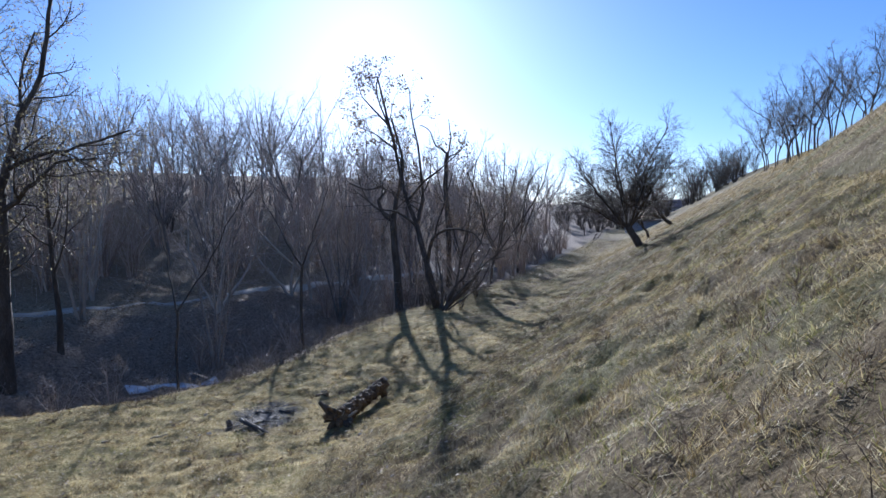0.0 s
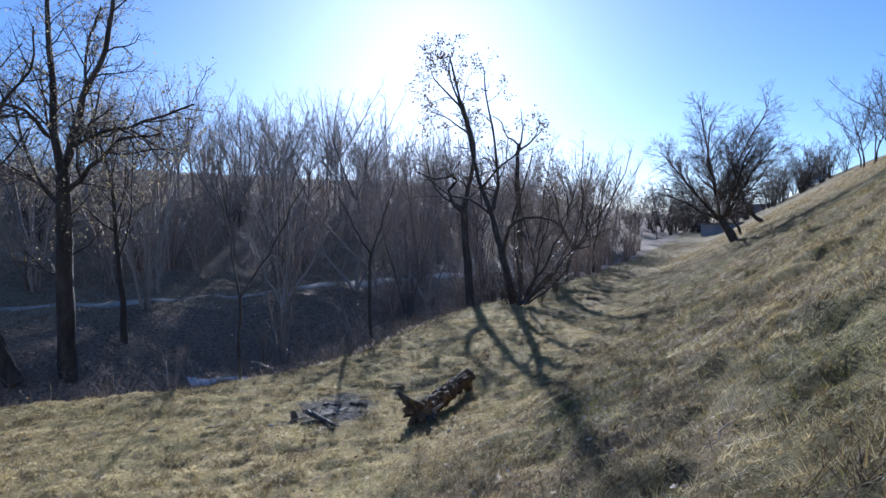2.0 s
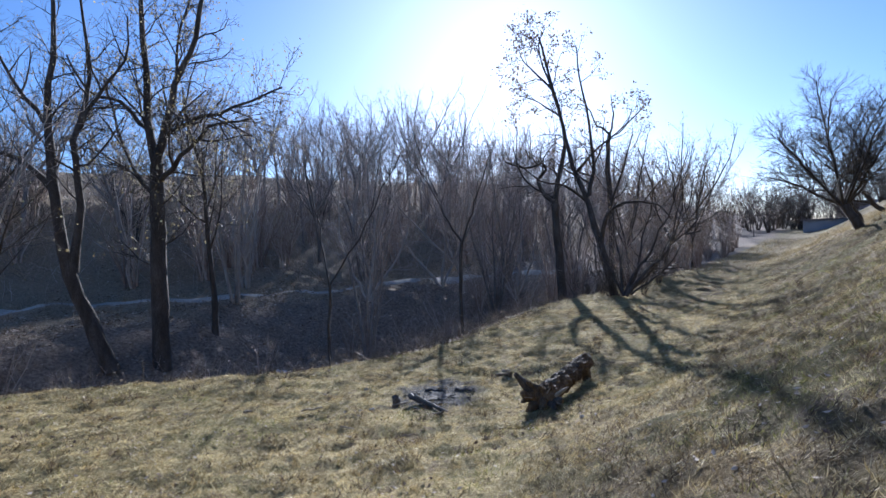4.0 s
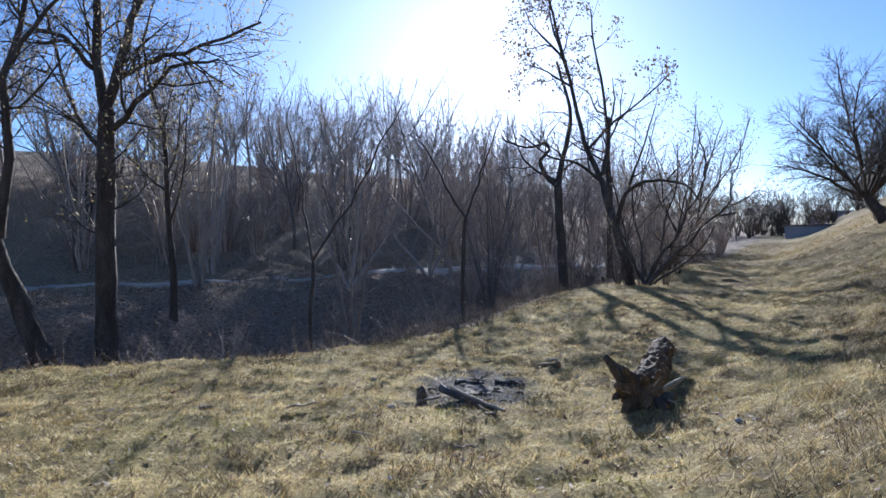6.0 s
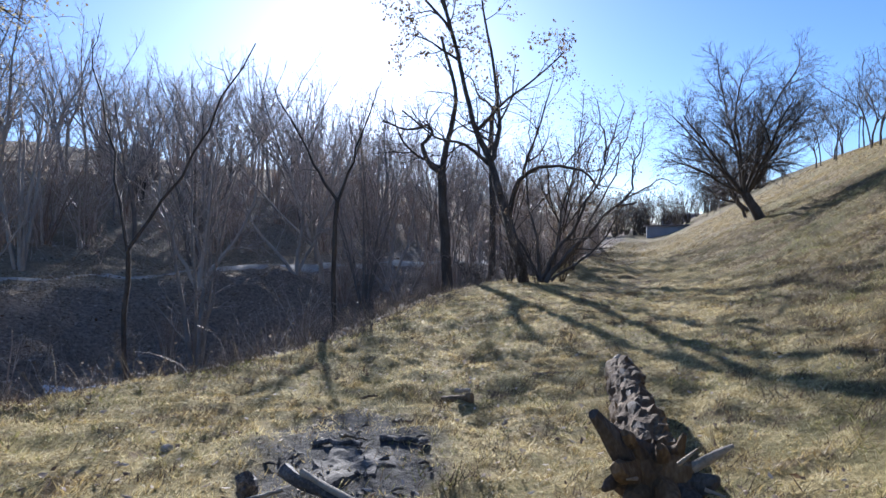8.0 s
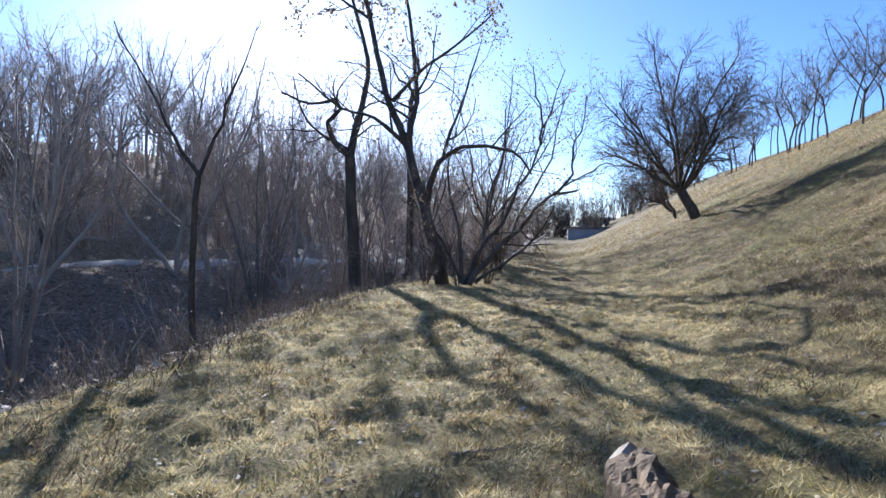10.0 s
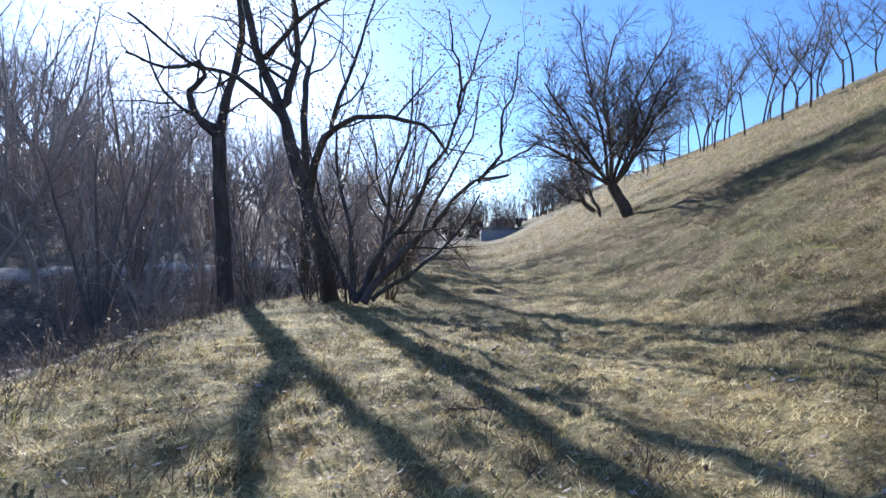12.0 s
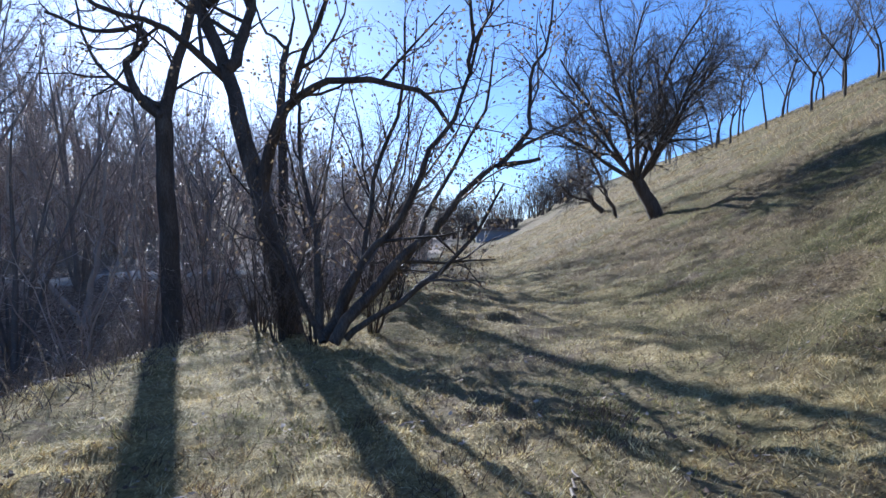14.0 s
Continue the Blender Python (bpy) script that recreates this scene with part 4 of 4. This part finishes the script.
for k, (a, b, c, r0) in enumerate((
        ((-0.04, -0.03, 0.2), (-0.2, -0.13, 0.33), (-0.36, -0.22, 0.52), 0.085),
        ((0.06, -0.03, 0.18), (0.17, -0.1, 0.22), (0.36, -0.16, 0.35), 0.03),
        ((-0.02, -0.06, 0.12), (-0.14, -0.18, 0.08), (-0.2, -0.26, -0.03), 0.08),
        ((0.04, -0.06, 0.12), (0.14, -0.2, 0.07), (0.16, -0.28, -0.03), 0.075),
        ((0.0, -0.03, 0.24), (0.0, -0.15, 0.3), (-0.03, -0.22, 0.36), 0.05),
        ((0.0, -0.08, 0.14), (0.0, -0.24, 0.13), (0.03, -0.32, 0.1), 0.07),
        ((-0.06, -0.03, 0.15), (-0.22, -0.1, 0.17), (-0.3, -0.16, 0.13), 0.055),
        ((-0.08, -0.05, 0.22), (-0.2, -0.2, 0.24), (-0.27, -0.3, 0.28), 0.07),
        ((-0.06, -0.05, 0.24), (-0.15, -0.12, 0.34), (-0.2, -0.2, 0.42), 0.05),
        ((0.08, -0.04, 0.14), (0.22, -0.14, 0.16), (0.27, -0.2, 0.2), 0.05),
        ((0.03, -0.08, 0.1), (0.06, -0.24, 0.04), (0.08, -0.32, -0.03), 0.05),
        ((0.04, -0.02, 0.24), (0.1, -0.1, 0.32), (0.12, -0.14, 0.4), 0.035))):
    pts = [Vector(a), Vector(a).lerp(Vector(b), 0.5), Vector(b), Vector(b).lerp(Vector(c), 0.6), Vector(c)]
    part("root", rough_tube(pts, [r0 * 1.3, r0 * 1.1, r0 * 0.85, r0 * 0.65, r0 * 0.34], 9, 20 + k, 0.5), BARKLESS if k == 1 else WOOD_OLD if k % 3 else BARK, log)
part("root_plate", rough_tube([Vector((0, 0.02, 0.16)), Vector((-0.02, -0.07, 0.17)), Vector((-0.02, -0.14, 0.17)), Vector((-0.02, -0.18, 0.17))], [0.15, 0.17, 0.13, 0.05], 16, 31, 0.9), WOOD_OLD, log, "torn dark root plate")
for k, (a, b) in enumerate((((0.2, -0.2, 0.15), (0.29, -0.24, 0.13)), ((-0.14, -0.2, 0.2), (-0.22, -0.33, 0.24)), ((0.07, -0.2, 0.27), (0.14, -0.28, 0.37)))):
    part("rootlet", rough_tube(between(a, b, 3), [0.012, 0.01, 0.007, 0.004], 5, 40 + k, 0.2), BARKLESS, log)
tagged(log, "fallen rotten log with torn roots lying on dry grass", "log")

# ---- remains of a campfire ----
rng = random.Random(77)
cx, cy = -2.72, 12.4
bm = bmesh.new()
rings, segs = 9, 40
grid = []
for i in range(rings + 1):
    row = []
    for j in range(segs):
        a = 2 * math.pi * j / segs
        f = i / rings
        reach = (0.86 + 0.16 * math.sin(3 * a + 1) + 0.1 * math.sin(7 * a) + 0.08 * math.sin(11 * a + 2)) * f
        x, y = cx + math.cos(a) * reach * 0.3, cy + math.sin(a) * reach * 0.5
        lump = 0.003 + 0.005 * noise.noise(Vector((x * 7, y * 7, 3))) + 0.004 * noise.noise(Vector((x * 19, y * 19, 5)))
        row.append(bm.verts.new((x - cx, y - cy, hz(x, y) + (lump + 0.012 if i < rings else -0.03))))
    grid.append(row)
for i in range(rings):
    for j in range(segs):
        bm.faces.new((grid[i][j], grid[i][(j + 1) % segs], grid[i + 1][(j + 1) % segs], grid[i + 1][j]))
fire = new("campfire_ash")
fire.location = (cx, cy, 0)
part("ash_bed", bm, ASH, fire)
for k in range(40):
    a, d = rng.uniform(0, 6.28), 0.66 * math.sqrt(rng.random())
    x, y = d * math.cos(a) * 0.8, d * math.sin(a) * 1.5
    z = hz(cx + x, cy + y) + 0.014
    t = rng.uniform(0, 6.28)
    s = rng.uniform(0.015, 0.05)
    dx = Vector((math.cos(t), math.sin(t), rng.uniform(-0.1, 0.2))) * s
    part("coal" if k % 4 else "white_ash_flake", rough_tube([Vector((x, y, z)) - dx, Vector((x, y, z + 0.01)), Vector((x, y, z)) + dx], [0.006, 0.011, 0.005], 6, 100 + k, 0.5), CHAR if k % 4 else ASH, fire)
tagged(fire, "cold campfire remains, grey ash and charcoal on grass", "campfire")


def stick(name, a, b, r0, r1, mat, label, category, seed, bend=0.04, sides=9):
    a, b = Vector((*a[:2], hz(*a[:2]) + a[2])), Vector((*b[:2], hz(*b[:2]) + b[2]))
    rg = random.Random(seed)
    mid = [a.lerp(b, i / 7) - a + Vector((rg.gauss(0, bend * 0.4), rg.gauss(0, bend * 0.4), rg.gauss(0, bend * 0.15))) * (0 < i < 7) for i in range(8)]
    ob = new(name)
    ob.location = a
    part("wood", rough_tube(mid, [r0 + (r1 - r0) * i / 7 for i in range(8)], sides, seed, 0.3), mat, ob)
    return tagged(ob, label, category)


stick("charred_log", (-2.98, 11.98, 0.08), (-2.36, 11.5, 0.03), 0.042, 0.022, CHAR, "charred split log at the campfire", "log", 1)
stick("split_branch", (-2.86, 11.86, 0.13), (-2.27, 11.42, 0.07), 0.018, 0.012, BARKLESS, "pale barkless branch on the charred log", "branch", 2, 0.02)
stick("charred_log", (-3.2, 11.95, 0.03), (-3.14, 11.86, 0.12), 0.05, 0.042, CHAR, "short charred stump end at the campfire", "log", 3)
stick("charred_log", (-2.62, 12.98, 0.03), (-2.28, 12.9, 0.03), 0.024, 0.018, CHAR, "half-burnt branch in the ash", "log", 4)
stick("charred_log", (-3.05, 12.86, 0.02), (-2.72, 12.8, 0.02), 0.02, 0.016, CHAR, "half-burnt branch in the ash", "log", 5)
stick("pale_stick", (-3.16, 11.72, 0.03), (-2.96, 11.86, 0.06), 0.014, 0.01, BARKLESS, "short pale stick beside the campfire", "stick", 6, 0.01)
stick("wood_block", (-2.25, 14.35, 0.035), (-1.98, 14.24, 0.035), 0.05, 0.045, WOOD_OLD, "dark wood block with a pale cut end", "wood block", 7, 0.01)
stick("pale_chip", (-2.14, 14.3, 0.095), (-2.0, 14.27, 0.09), 0.022, 0.016, BARKLESS, "pale chip of split wood", "wood chip", 8, 0.01)
for k, (a, b, r0) in enumerate((((-2.95, 14.05), (-2.83, 14.22), 0.012), ((-2.45, 10.2), (-2.3, 10.35), 0.014), ((-3.3, 10.4), (-3.1, 10.35), 0.01), ((-2.6, 13.5), (-2.45, 13.52), 0.014),
                                 ((-2.4, 11.2), (-2.35, 11.45), 0.01), ((-1.35, 15.2), (-1.0, 15.3), 0.01), ((0.6, 20.4), (0.75, 20.75), 0.01), ((-1.75, 13.4), (-1.7, 13.5), 0.012),
                                 ((-4.1, 10.9), (-3.9, 11.1), 0.012), ((-0.2, 18.6), (0.1, 18.7), 0.009), ((1.7, 6.3), (1.95, 6.5), 0.005), ((2.3, 7.6), (2.8, 7.75), 0.004), ((-2.9, 13.0), (-2.7, 12.9), 0.012), ((-4.75, 10.6), (-4.7, 10.68), 0.02))):
    stick("dead_stick", (*a, 0.03), (*b, 0.04), r0, r0 * 0.6, BARKLESS if k % 3 else STALK, "small dead stick lying on the grass", "stick", 50 + k, 0.03, 6)
for k, (x, y, s) in enumerate(((-0.35, 10.85, 0.035), (-0.5, 10.7, 0.03), (-3.4, 11.2, 0.04), (-3.3, 11.35, 0.05), (0.9, 19.8, 0.03), (-3.9, 12.5, 0.04))):
    bm = bmesh.new()
    bmesh.ops.create_icosphere(bm, subdivisions=2, radius=s)
    for v in bm.verts:
        v.co *= 1 + 0.35 * noise.noise(v.co * 30 + Vector((k, 0, 0)))
        v.co.z *= 0.6
    me = bpy.data.meshes.new("stone")
    bm.to_mesh(me)
    bm.free()
    me.materials.append(STONE)
    ob = tagged(new("stone", me), "small pale stone lying in the grass", "stone", "stones in the grass")
    ob.location = (x, y, hz(x, y) + s * 0.25)


# ---- far end of the valley: shed and houses ----
def box(x0, x1, y0, y1, z0, z1, bevel=0.02):
    bm = bmesh.new()
    bmesh.ops.create_cube(bm, size=1)
    for v in bm.verts:
        v.co = ((x0 + x1) / 2 + v.co.x * (x1 - x0), (y0 + y1) / 2 + v.co.y * (y1 - y0), (z0 + z1) / 2 + v.co.z * (z1 - z0))
    bmesh.ops.bevel(bm, geom=bm.edges[:], offset=bevel, segments=1, affect="EDGES")
    return bm


def house(x, y, w, d, h, roof_h, turn, wall, label, windows=2, flat=False, name="house"):
    ob = new(name)
    ob.matrix_basis = pose(x, y, hz(x, y) - 0.4, 0, 0, turn)
    part("wall", box(-w / 2, w / 2, -d / 2, d / 2, 0, h), wall, ob)
    bm = bmesh.new()
    o, t = 0.3, 0.12
    if flat:
        bm.free()
        bm = box(-w / 2 - o, w / 2 + o, -d / 2 - o, d / 2 + o, h + 0.003, h + 0.18)
    else:
        prof = [(-d / 2 - o, h - 0.1), (0, h + roof_h), (d / 2 + o, h - 0.1), (d / 2 + o, h - 0.1 + t), (0, h + roof_h + t), (-d / 2 - o, h - 0.1 + t)]
        ends = [[bm.verts.new((sx * (w / 2 + o), py, pz)) for py, pz in prof] for sx in (-1, 1)]
        for k in range(6):
            bm.faces.new((ends[0][k], ends[0][(k + 1) % 6], ends[1][(k + 1) % 6], ends[1][k]))
        for e in ends:
            bm.faces.new((e[0], e[1], e[4], e[5]))
            bm.faces.new((e[1], e[2], e[3], e[4]))
        for sx in (-1, 1):
            gable = bmesh.new()
            lo, hi = [[gable.verts.new((sx * (w / 2 - off), py, pz)) for py, pz in ((-d / 2, h), (d / 2, h), (0, h + roof_h))] for off in (0.05, 0.25)]
            gable.faces.new(lo)
            gable.faces.new(hi[::-1])
            for k in range(3):
                gable.faces.new((lo[k], lo[(k + 1) % 3], hi[(k + 1) % 3], hi[k]))
            part("gable", gable, wall, ob)
    part("roof", bm, ROOF, ob)
    for k in range(windows):
        wx = -w / 2 + w * (k + 0.5) / windows
        win = part("window", box(wx - 0.5, wx + 0.5, -d / 2 - 0.04, -d / 2 + 0.02, h * 0.4, h * 0.8), RENDERED, ob)
        part("pane", box(wx - 0.42, wx + 0.42, -d / 2 - 0.06, -d / 2 - 0.03, h * 0.4 + 0.08, h * 0.8 - 0.08, 0.005), PANE, win)
    return tagged(ob, label, "shed" if flat else "house")


house(22.4, 90, 5.0, 3.0, 1.45, 0, -14, WALL, "long low grey shed at the valley end", 0, True, "shed")
house(64, 168, 6, 5, 2.6, 2.0, 70, RENDERED, "small white gabled house beyond the hill", 2)
house(52, 176, 9, 6, 3.0, 2.0, 10, WALL, "grey house with a pitched roof in the distance", 3)


# ---- grass, stalks and litter ----
def blades(name, count, seed, area, low, high, width, lean, mat, label, keep, lift=0.0):
    """Single blades, leaning with the lie of the sward."""
    rs = np.random.RandomState(seed)
    x, y = rs.uniform(area[0], area[1], count), rs.uniform(area[2], area[3], count)
    ok = keep(x, y, rs)
    x, y = x[ok], y[ok]
    ok = ripple(x, y, 0.13, 3) + 0.5 * ripple(x, y, 0.4, 4) + rs.normal(0, 0.35, len(x)) > -0.4
    x, y = x[ok], y[ok]
    m = len(x)
    z = height(x, y) + lift
    tuft = ripple(x, y, 0.13, 3) * 0.8 + ripple(x, y, 0.5, 1) * 0.6
    a = 2.2 * ripple(x, y, 0.8, 2) + rs.normal(0, 1.6, m)
    tip = np.clip(lean + rs.normal(0, 0.28, m), 0.05, 1.5)
    size = rs.uniform(low, high, m) * np.clip(1 + 0.8 * tuft, 0.35, 2.2)
    dx, dy, dz = np.cos(a) * np.sin(tip), np.sin(a) * np.sin(tip), np.cos(tip)
    w = width * rs.uniform(0.6, 1.4, m)
    b = rs.uniform(0, 6.283, m)
    wx, wy = np.cos(b) * w, np.sin(b) * w
    verts = np.empty((m, 3, 3), np.float32)
    verts[:, 0] = np.stack([x - wx, y - wy, z - 0.006], -1)
    verts[:, 1] = np.stack([x + wx, y + wy, z - 0.006], -1)
    verts[:, 2] = np.stack([x + dx * size, y + dy * size, z + dz * size], -1)
    tri = np.arange(m * 3).reshape(-1, 3)
    return tagged(new(name, triangles(name, verts.reshape(-1, 3), tri, mat)), label, "grass", kind="stuff")


def on_bench(reach, fade=22.0, low=0.45):
    def keep(x, y, rs):
        e, t = along(EDGE, y), along(TOE, y)
        chance = np.where(y < fade, 1.0, low)
        ash = ((x + 2.75) / 0.6) ** 2 + ((y - 12.6) / 1.1) ** 2 > rs.uniform(-0.15, 1.5, len(x))
        return (x > e - 0.25) & (x < t + reach) & (rs.uniform(0, 1, len(x)) < chance) & ash
    return keep


def greenish(inner, sense, reach_noise=0.15):
    def keep(x, y, rs):
        k = ripple(x, y, 1.6, 2) + 0.5 * ripple(x, y, 0.6, 0) + rs.normal(0, 0.35, len(x)) + 0.55 * smoothstep(-0.5, 3, x - along(TOE, y)) - 0.28
        return inner(x, y, rs) & ((k > 0.35) == sense)
    return keep


AREA = (-10, 12.5, 2.5, 36)
def by_slope(inner, slope):
    def keep(x, y, rs):
        k = x - along(TOE, y) + 0.7 * ripple(x, y, 1.7, 0) + rs.normal(0, 0.5, len(x)) > 0.5
        return inner(x, y, rs) & (k == slope)
    return keep


blades("bleached_grass", 2100000, 1, (-9, 5, 5, 36), 0.022, 0.058, 0.0028, 1.12, PALE, "short trodden bleached winter grass", by_slope(greenish(on_bench(1.5), False), False))
blades("dry_grass", 1500000, 7, (-4, 12.5, 2.5, 36), 0.03, 0.075, 0.0028, 1.08, STRAW, "short matted straw-coloured winter grass", by_slope(greenish(on_bench(7), False), True))
blades("fine_grass", 900000, 10, (-1.5, 6.5, 2.5, 17), 0.02, 0.06, 0.0015, 1.2, PALE, "fine pale straw threaded through the slope grass", lambda x, y, rs: on_bench(7)(x, y, rs) & (x > along(TOE, y) + 0.2) & (rs.uniform(2.5, 26, len(x)) > y) & (ripple(x, y, 0.45, 4) + rs.normal(0, 0.5, len(x)) > 0.2), 0.012)
blades("green_grass", 1300000, 2, AREA, 0.028, 0.07, 0.0029, 1.0, GREEN, "low dull green grass among the straw", greenish(on_bench(7), True))
blades("long_grass", 200000, 3, AREA, 0.06, 0.15, 0.0019, 1.25, PALE, "long flattened dead grass on the slope", lambda x, y, rs: on_bench(9)(x, y, rs) & (x > along(TOE, y) + 0.3) & (ripple(x, y, 0.5, 3) + rs.normal(0, 0.4, len(x)) > 0.0), 0.015)
blades("dead_brown_grass", 950000, 9, AREA, 0.05, 0.12, 0.0026, 0.9, BROWN, "dark brown dead weed clumps in the grass", lambda x, y, rs: on_bench(7)(x, y, rs) & (ripple(x, y, 0.42, 2) + 0.7 * ripple(x, y, 1.4, 4) + rs.normal(0, 0.2, len(x)) - 0.18 * (x < along(TOE, y)) > 0.26), 0.01)
blades("hillside_grass", 260000, 8, (0, 32, 16, 75), 0.1, 0.24, 0.006, 1.05, STRAW, "tufted dry grass over the far hillside", lambda x, y, rs: (x > along(TOE, y) - 4) & (x < along(TOE, y) + 20) & ((y > 35) | (x > np.minimum(12.2, along(TOE, y) + 6.8))))
blades("gully_grass", 170000, 12, (-26, 2, 6, 46), 0.1, 0.32, 0.005, 0.8, STALK, "dry ragged grass over the gully sides", lambda x, y, rs: (along(EDGE, y) - x > 0.6) & (x > along(ROAD, y) - 5) & (np.abs(x - along(ROAD, y)) > 0.8) & (ripple(x, y, 0.8, 1) + rs.normal(0, 0.4, len(x)) > -0.1))
blades("bank_grass", 26000, 4, (-12, 3, 6, 34), 0.06, 0.17, 0.003, 0.7, STALK, "dry ragged grass along the bank edge", lambda x, y, rs: np.abs(along(EDGE, y) - x - 0.15) < 0.55)


def stalks(name, number, seed, pick, low, high, mat, label, r0=0.004, rise=0.0, tilt=0.35, bend=0.14, segs=4, leaf=0):
    g = Growth(seed)
    for _ in range(number):
        x, y = pick(g.rng)
        d = V(g.rng.gauss(0, tilt), g.rng.gauss(0, tilt), 1)
        size = g.rng.uniform(low, high)
        p, r = g.shoot(V(x, y, hz(x, y) - 0.02), d, size, r0 * g.rng.uniform(0.7, 1.4), segs, bend, rise, 3)
        if g.rng.random() < 0.5:
            g.clothe(p, r, [(3.0, size * 0.35, 40, 0.15, 0.05, r0 * 0.6)], 0.4)
    if leaf:
        g.hang_leaves(leaf, 0.055)
        tagged(new("dead_leaves", triangles("dead_leaves", *g.leaves, DRY)), "withered leaves hanging in the undergrowth", "leaves", kind="stuff")
    return tagged(new(name, triangles(name, *g.thin, mat)), label, "dry weeds", kind="stuff")


stalks("dry_weeds", 520, 201, left_of(EDGE, 0.0, 1.6, 9, 30), 0.15, 0.55, STALK, "dry dead weed stalks along the bank edge")
stalks("dry_weeds", 1900, 205, left_of(EDGE, -0.55, 1.7, 16, 29), 0.1, 0.42, TWIG, "dark tangled weeds along the bank edge", 0.0035, -0.05, 0.6, 0.2)
stalks("dry_weeds", 600, 206, left_of(EDGE, -0.25, 1.0, 8, 16), 0.1, 0.4, TWIG, "dark tangled weeds along the bank edge", 0.0035, -0.05, 0.6, 0.2)
stalks("bramble", 3400, 202, left_of(EDGE, 1.6, 9.5, 7, 36), 0.3, 1.1, SHRUB, "tangled dead brambles filling the gully", 0.006, -0.16, 0.5, 0.16, 5, 3000)
stalks("dry_weeds", 700, 203, lambda r: (lambda y: (float(along(TOE, y)) + r.uniform(0.3, 6), y))(r.uniform(3, 26)), 0.15, 0.4, STALK, "sparse dead stalks on the grassy slope", 0.003, -0.1, 0.7, 0.2)
stalks("undergrowth", 3600, 204, left_of(ROAD, 3.3, 30, 10, 74), 0.8, 2.4, SHRUB, "dense dead undergrowth on the wooded rise", 0.011, -0.05, 0.45, 0.14, 3, 42000)


def litter(name, count, seed, area, keep, size, label):
    rs = np.random.RandomState(seed)
    x, y = rs.uniform(area[0], area[1], count), rs.uniform(area[2], area[3], count)
    ok = keep(x, y, rs)
    x, y = x[ok], y[ok]
    m = len(x)
    z = height(x, y) + rs.uniform(0.008, 0.035, m)
    a, s = rs.uniform(0, 6.283, m), size * rs.uniform(0.5, 1.4, m)
    ux, uy, uz = np.cos(a) * s, np.sin(a) * s, rs.normal(0, 0.4, m) * s
    vx, vy, vz = -np.sin(a) * s * 0.5, np.cos(a) * s * 0.5, rs.normal(0, 0.3, m) * s
    verts = np.stack([np.stack([x - ux, y - uy, z - uz * 0.3], -1), np.stack([x + vx, y + vy, z + vz], -1), np.stack([x + ux, y + uy, z + uz * 0.3 + 0.01], -1), np.stack([x - vx, y - vy, z - vz * 0.5], -1)], 1)
    i = np.arange(m)[:, None] * 4
    tri = np.concatenate([i + np.array([[0, 1, 2]]), i + np.array([[0, 2, 3]])], 1).reshape(-1, 3)
    return tagged(new(name, triangles(name, verts.reshape(-1, 3), tri, LITTER)), label, "leaves", kind="stuff")


litter("fallen_leaves", 42000, 5, AREA, lambda x, y, rs: on_bench(3)(x, y, rs) & (ripple(x, y, 1.0, 0) + rs.normal(0, 0.3, len(x)) > 0.1), 0.022, "scattered small brown leaves on the grass")
litter("fallen_leaves", 60000, 6, (-26, 4, 6, 48), lambda x, y, rs: along(EDGE, y) - x > 0.3, 0.05, "brown leaf litter over the gully floor")
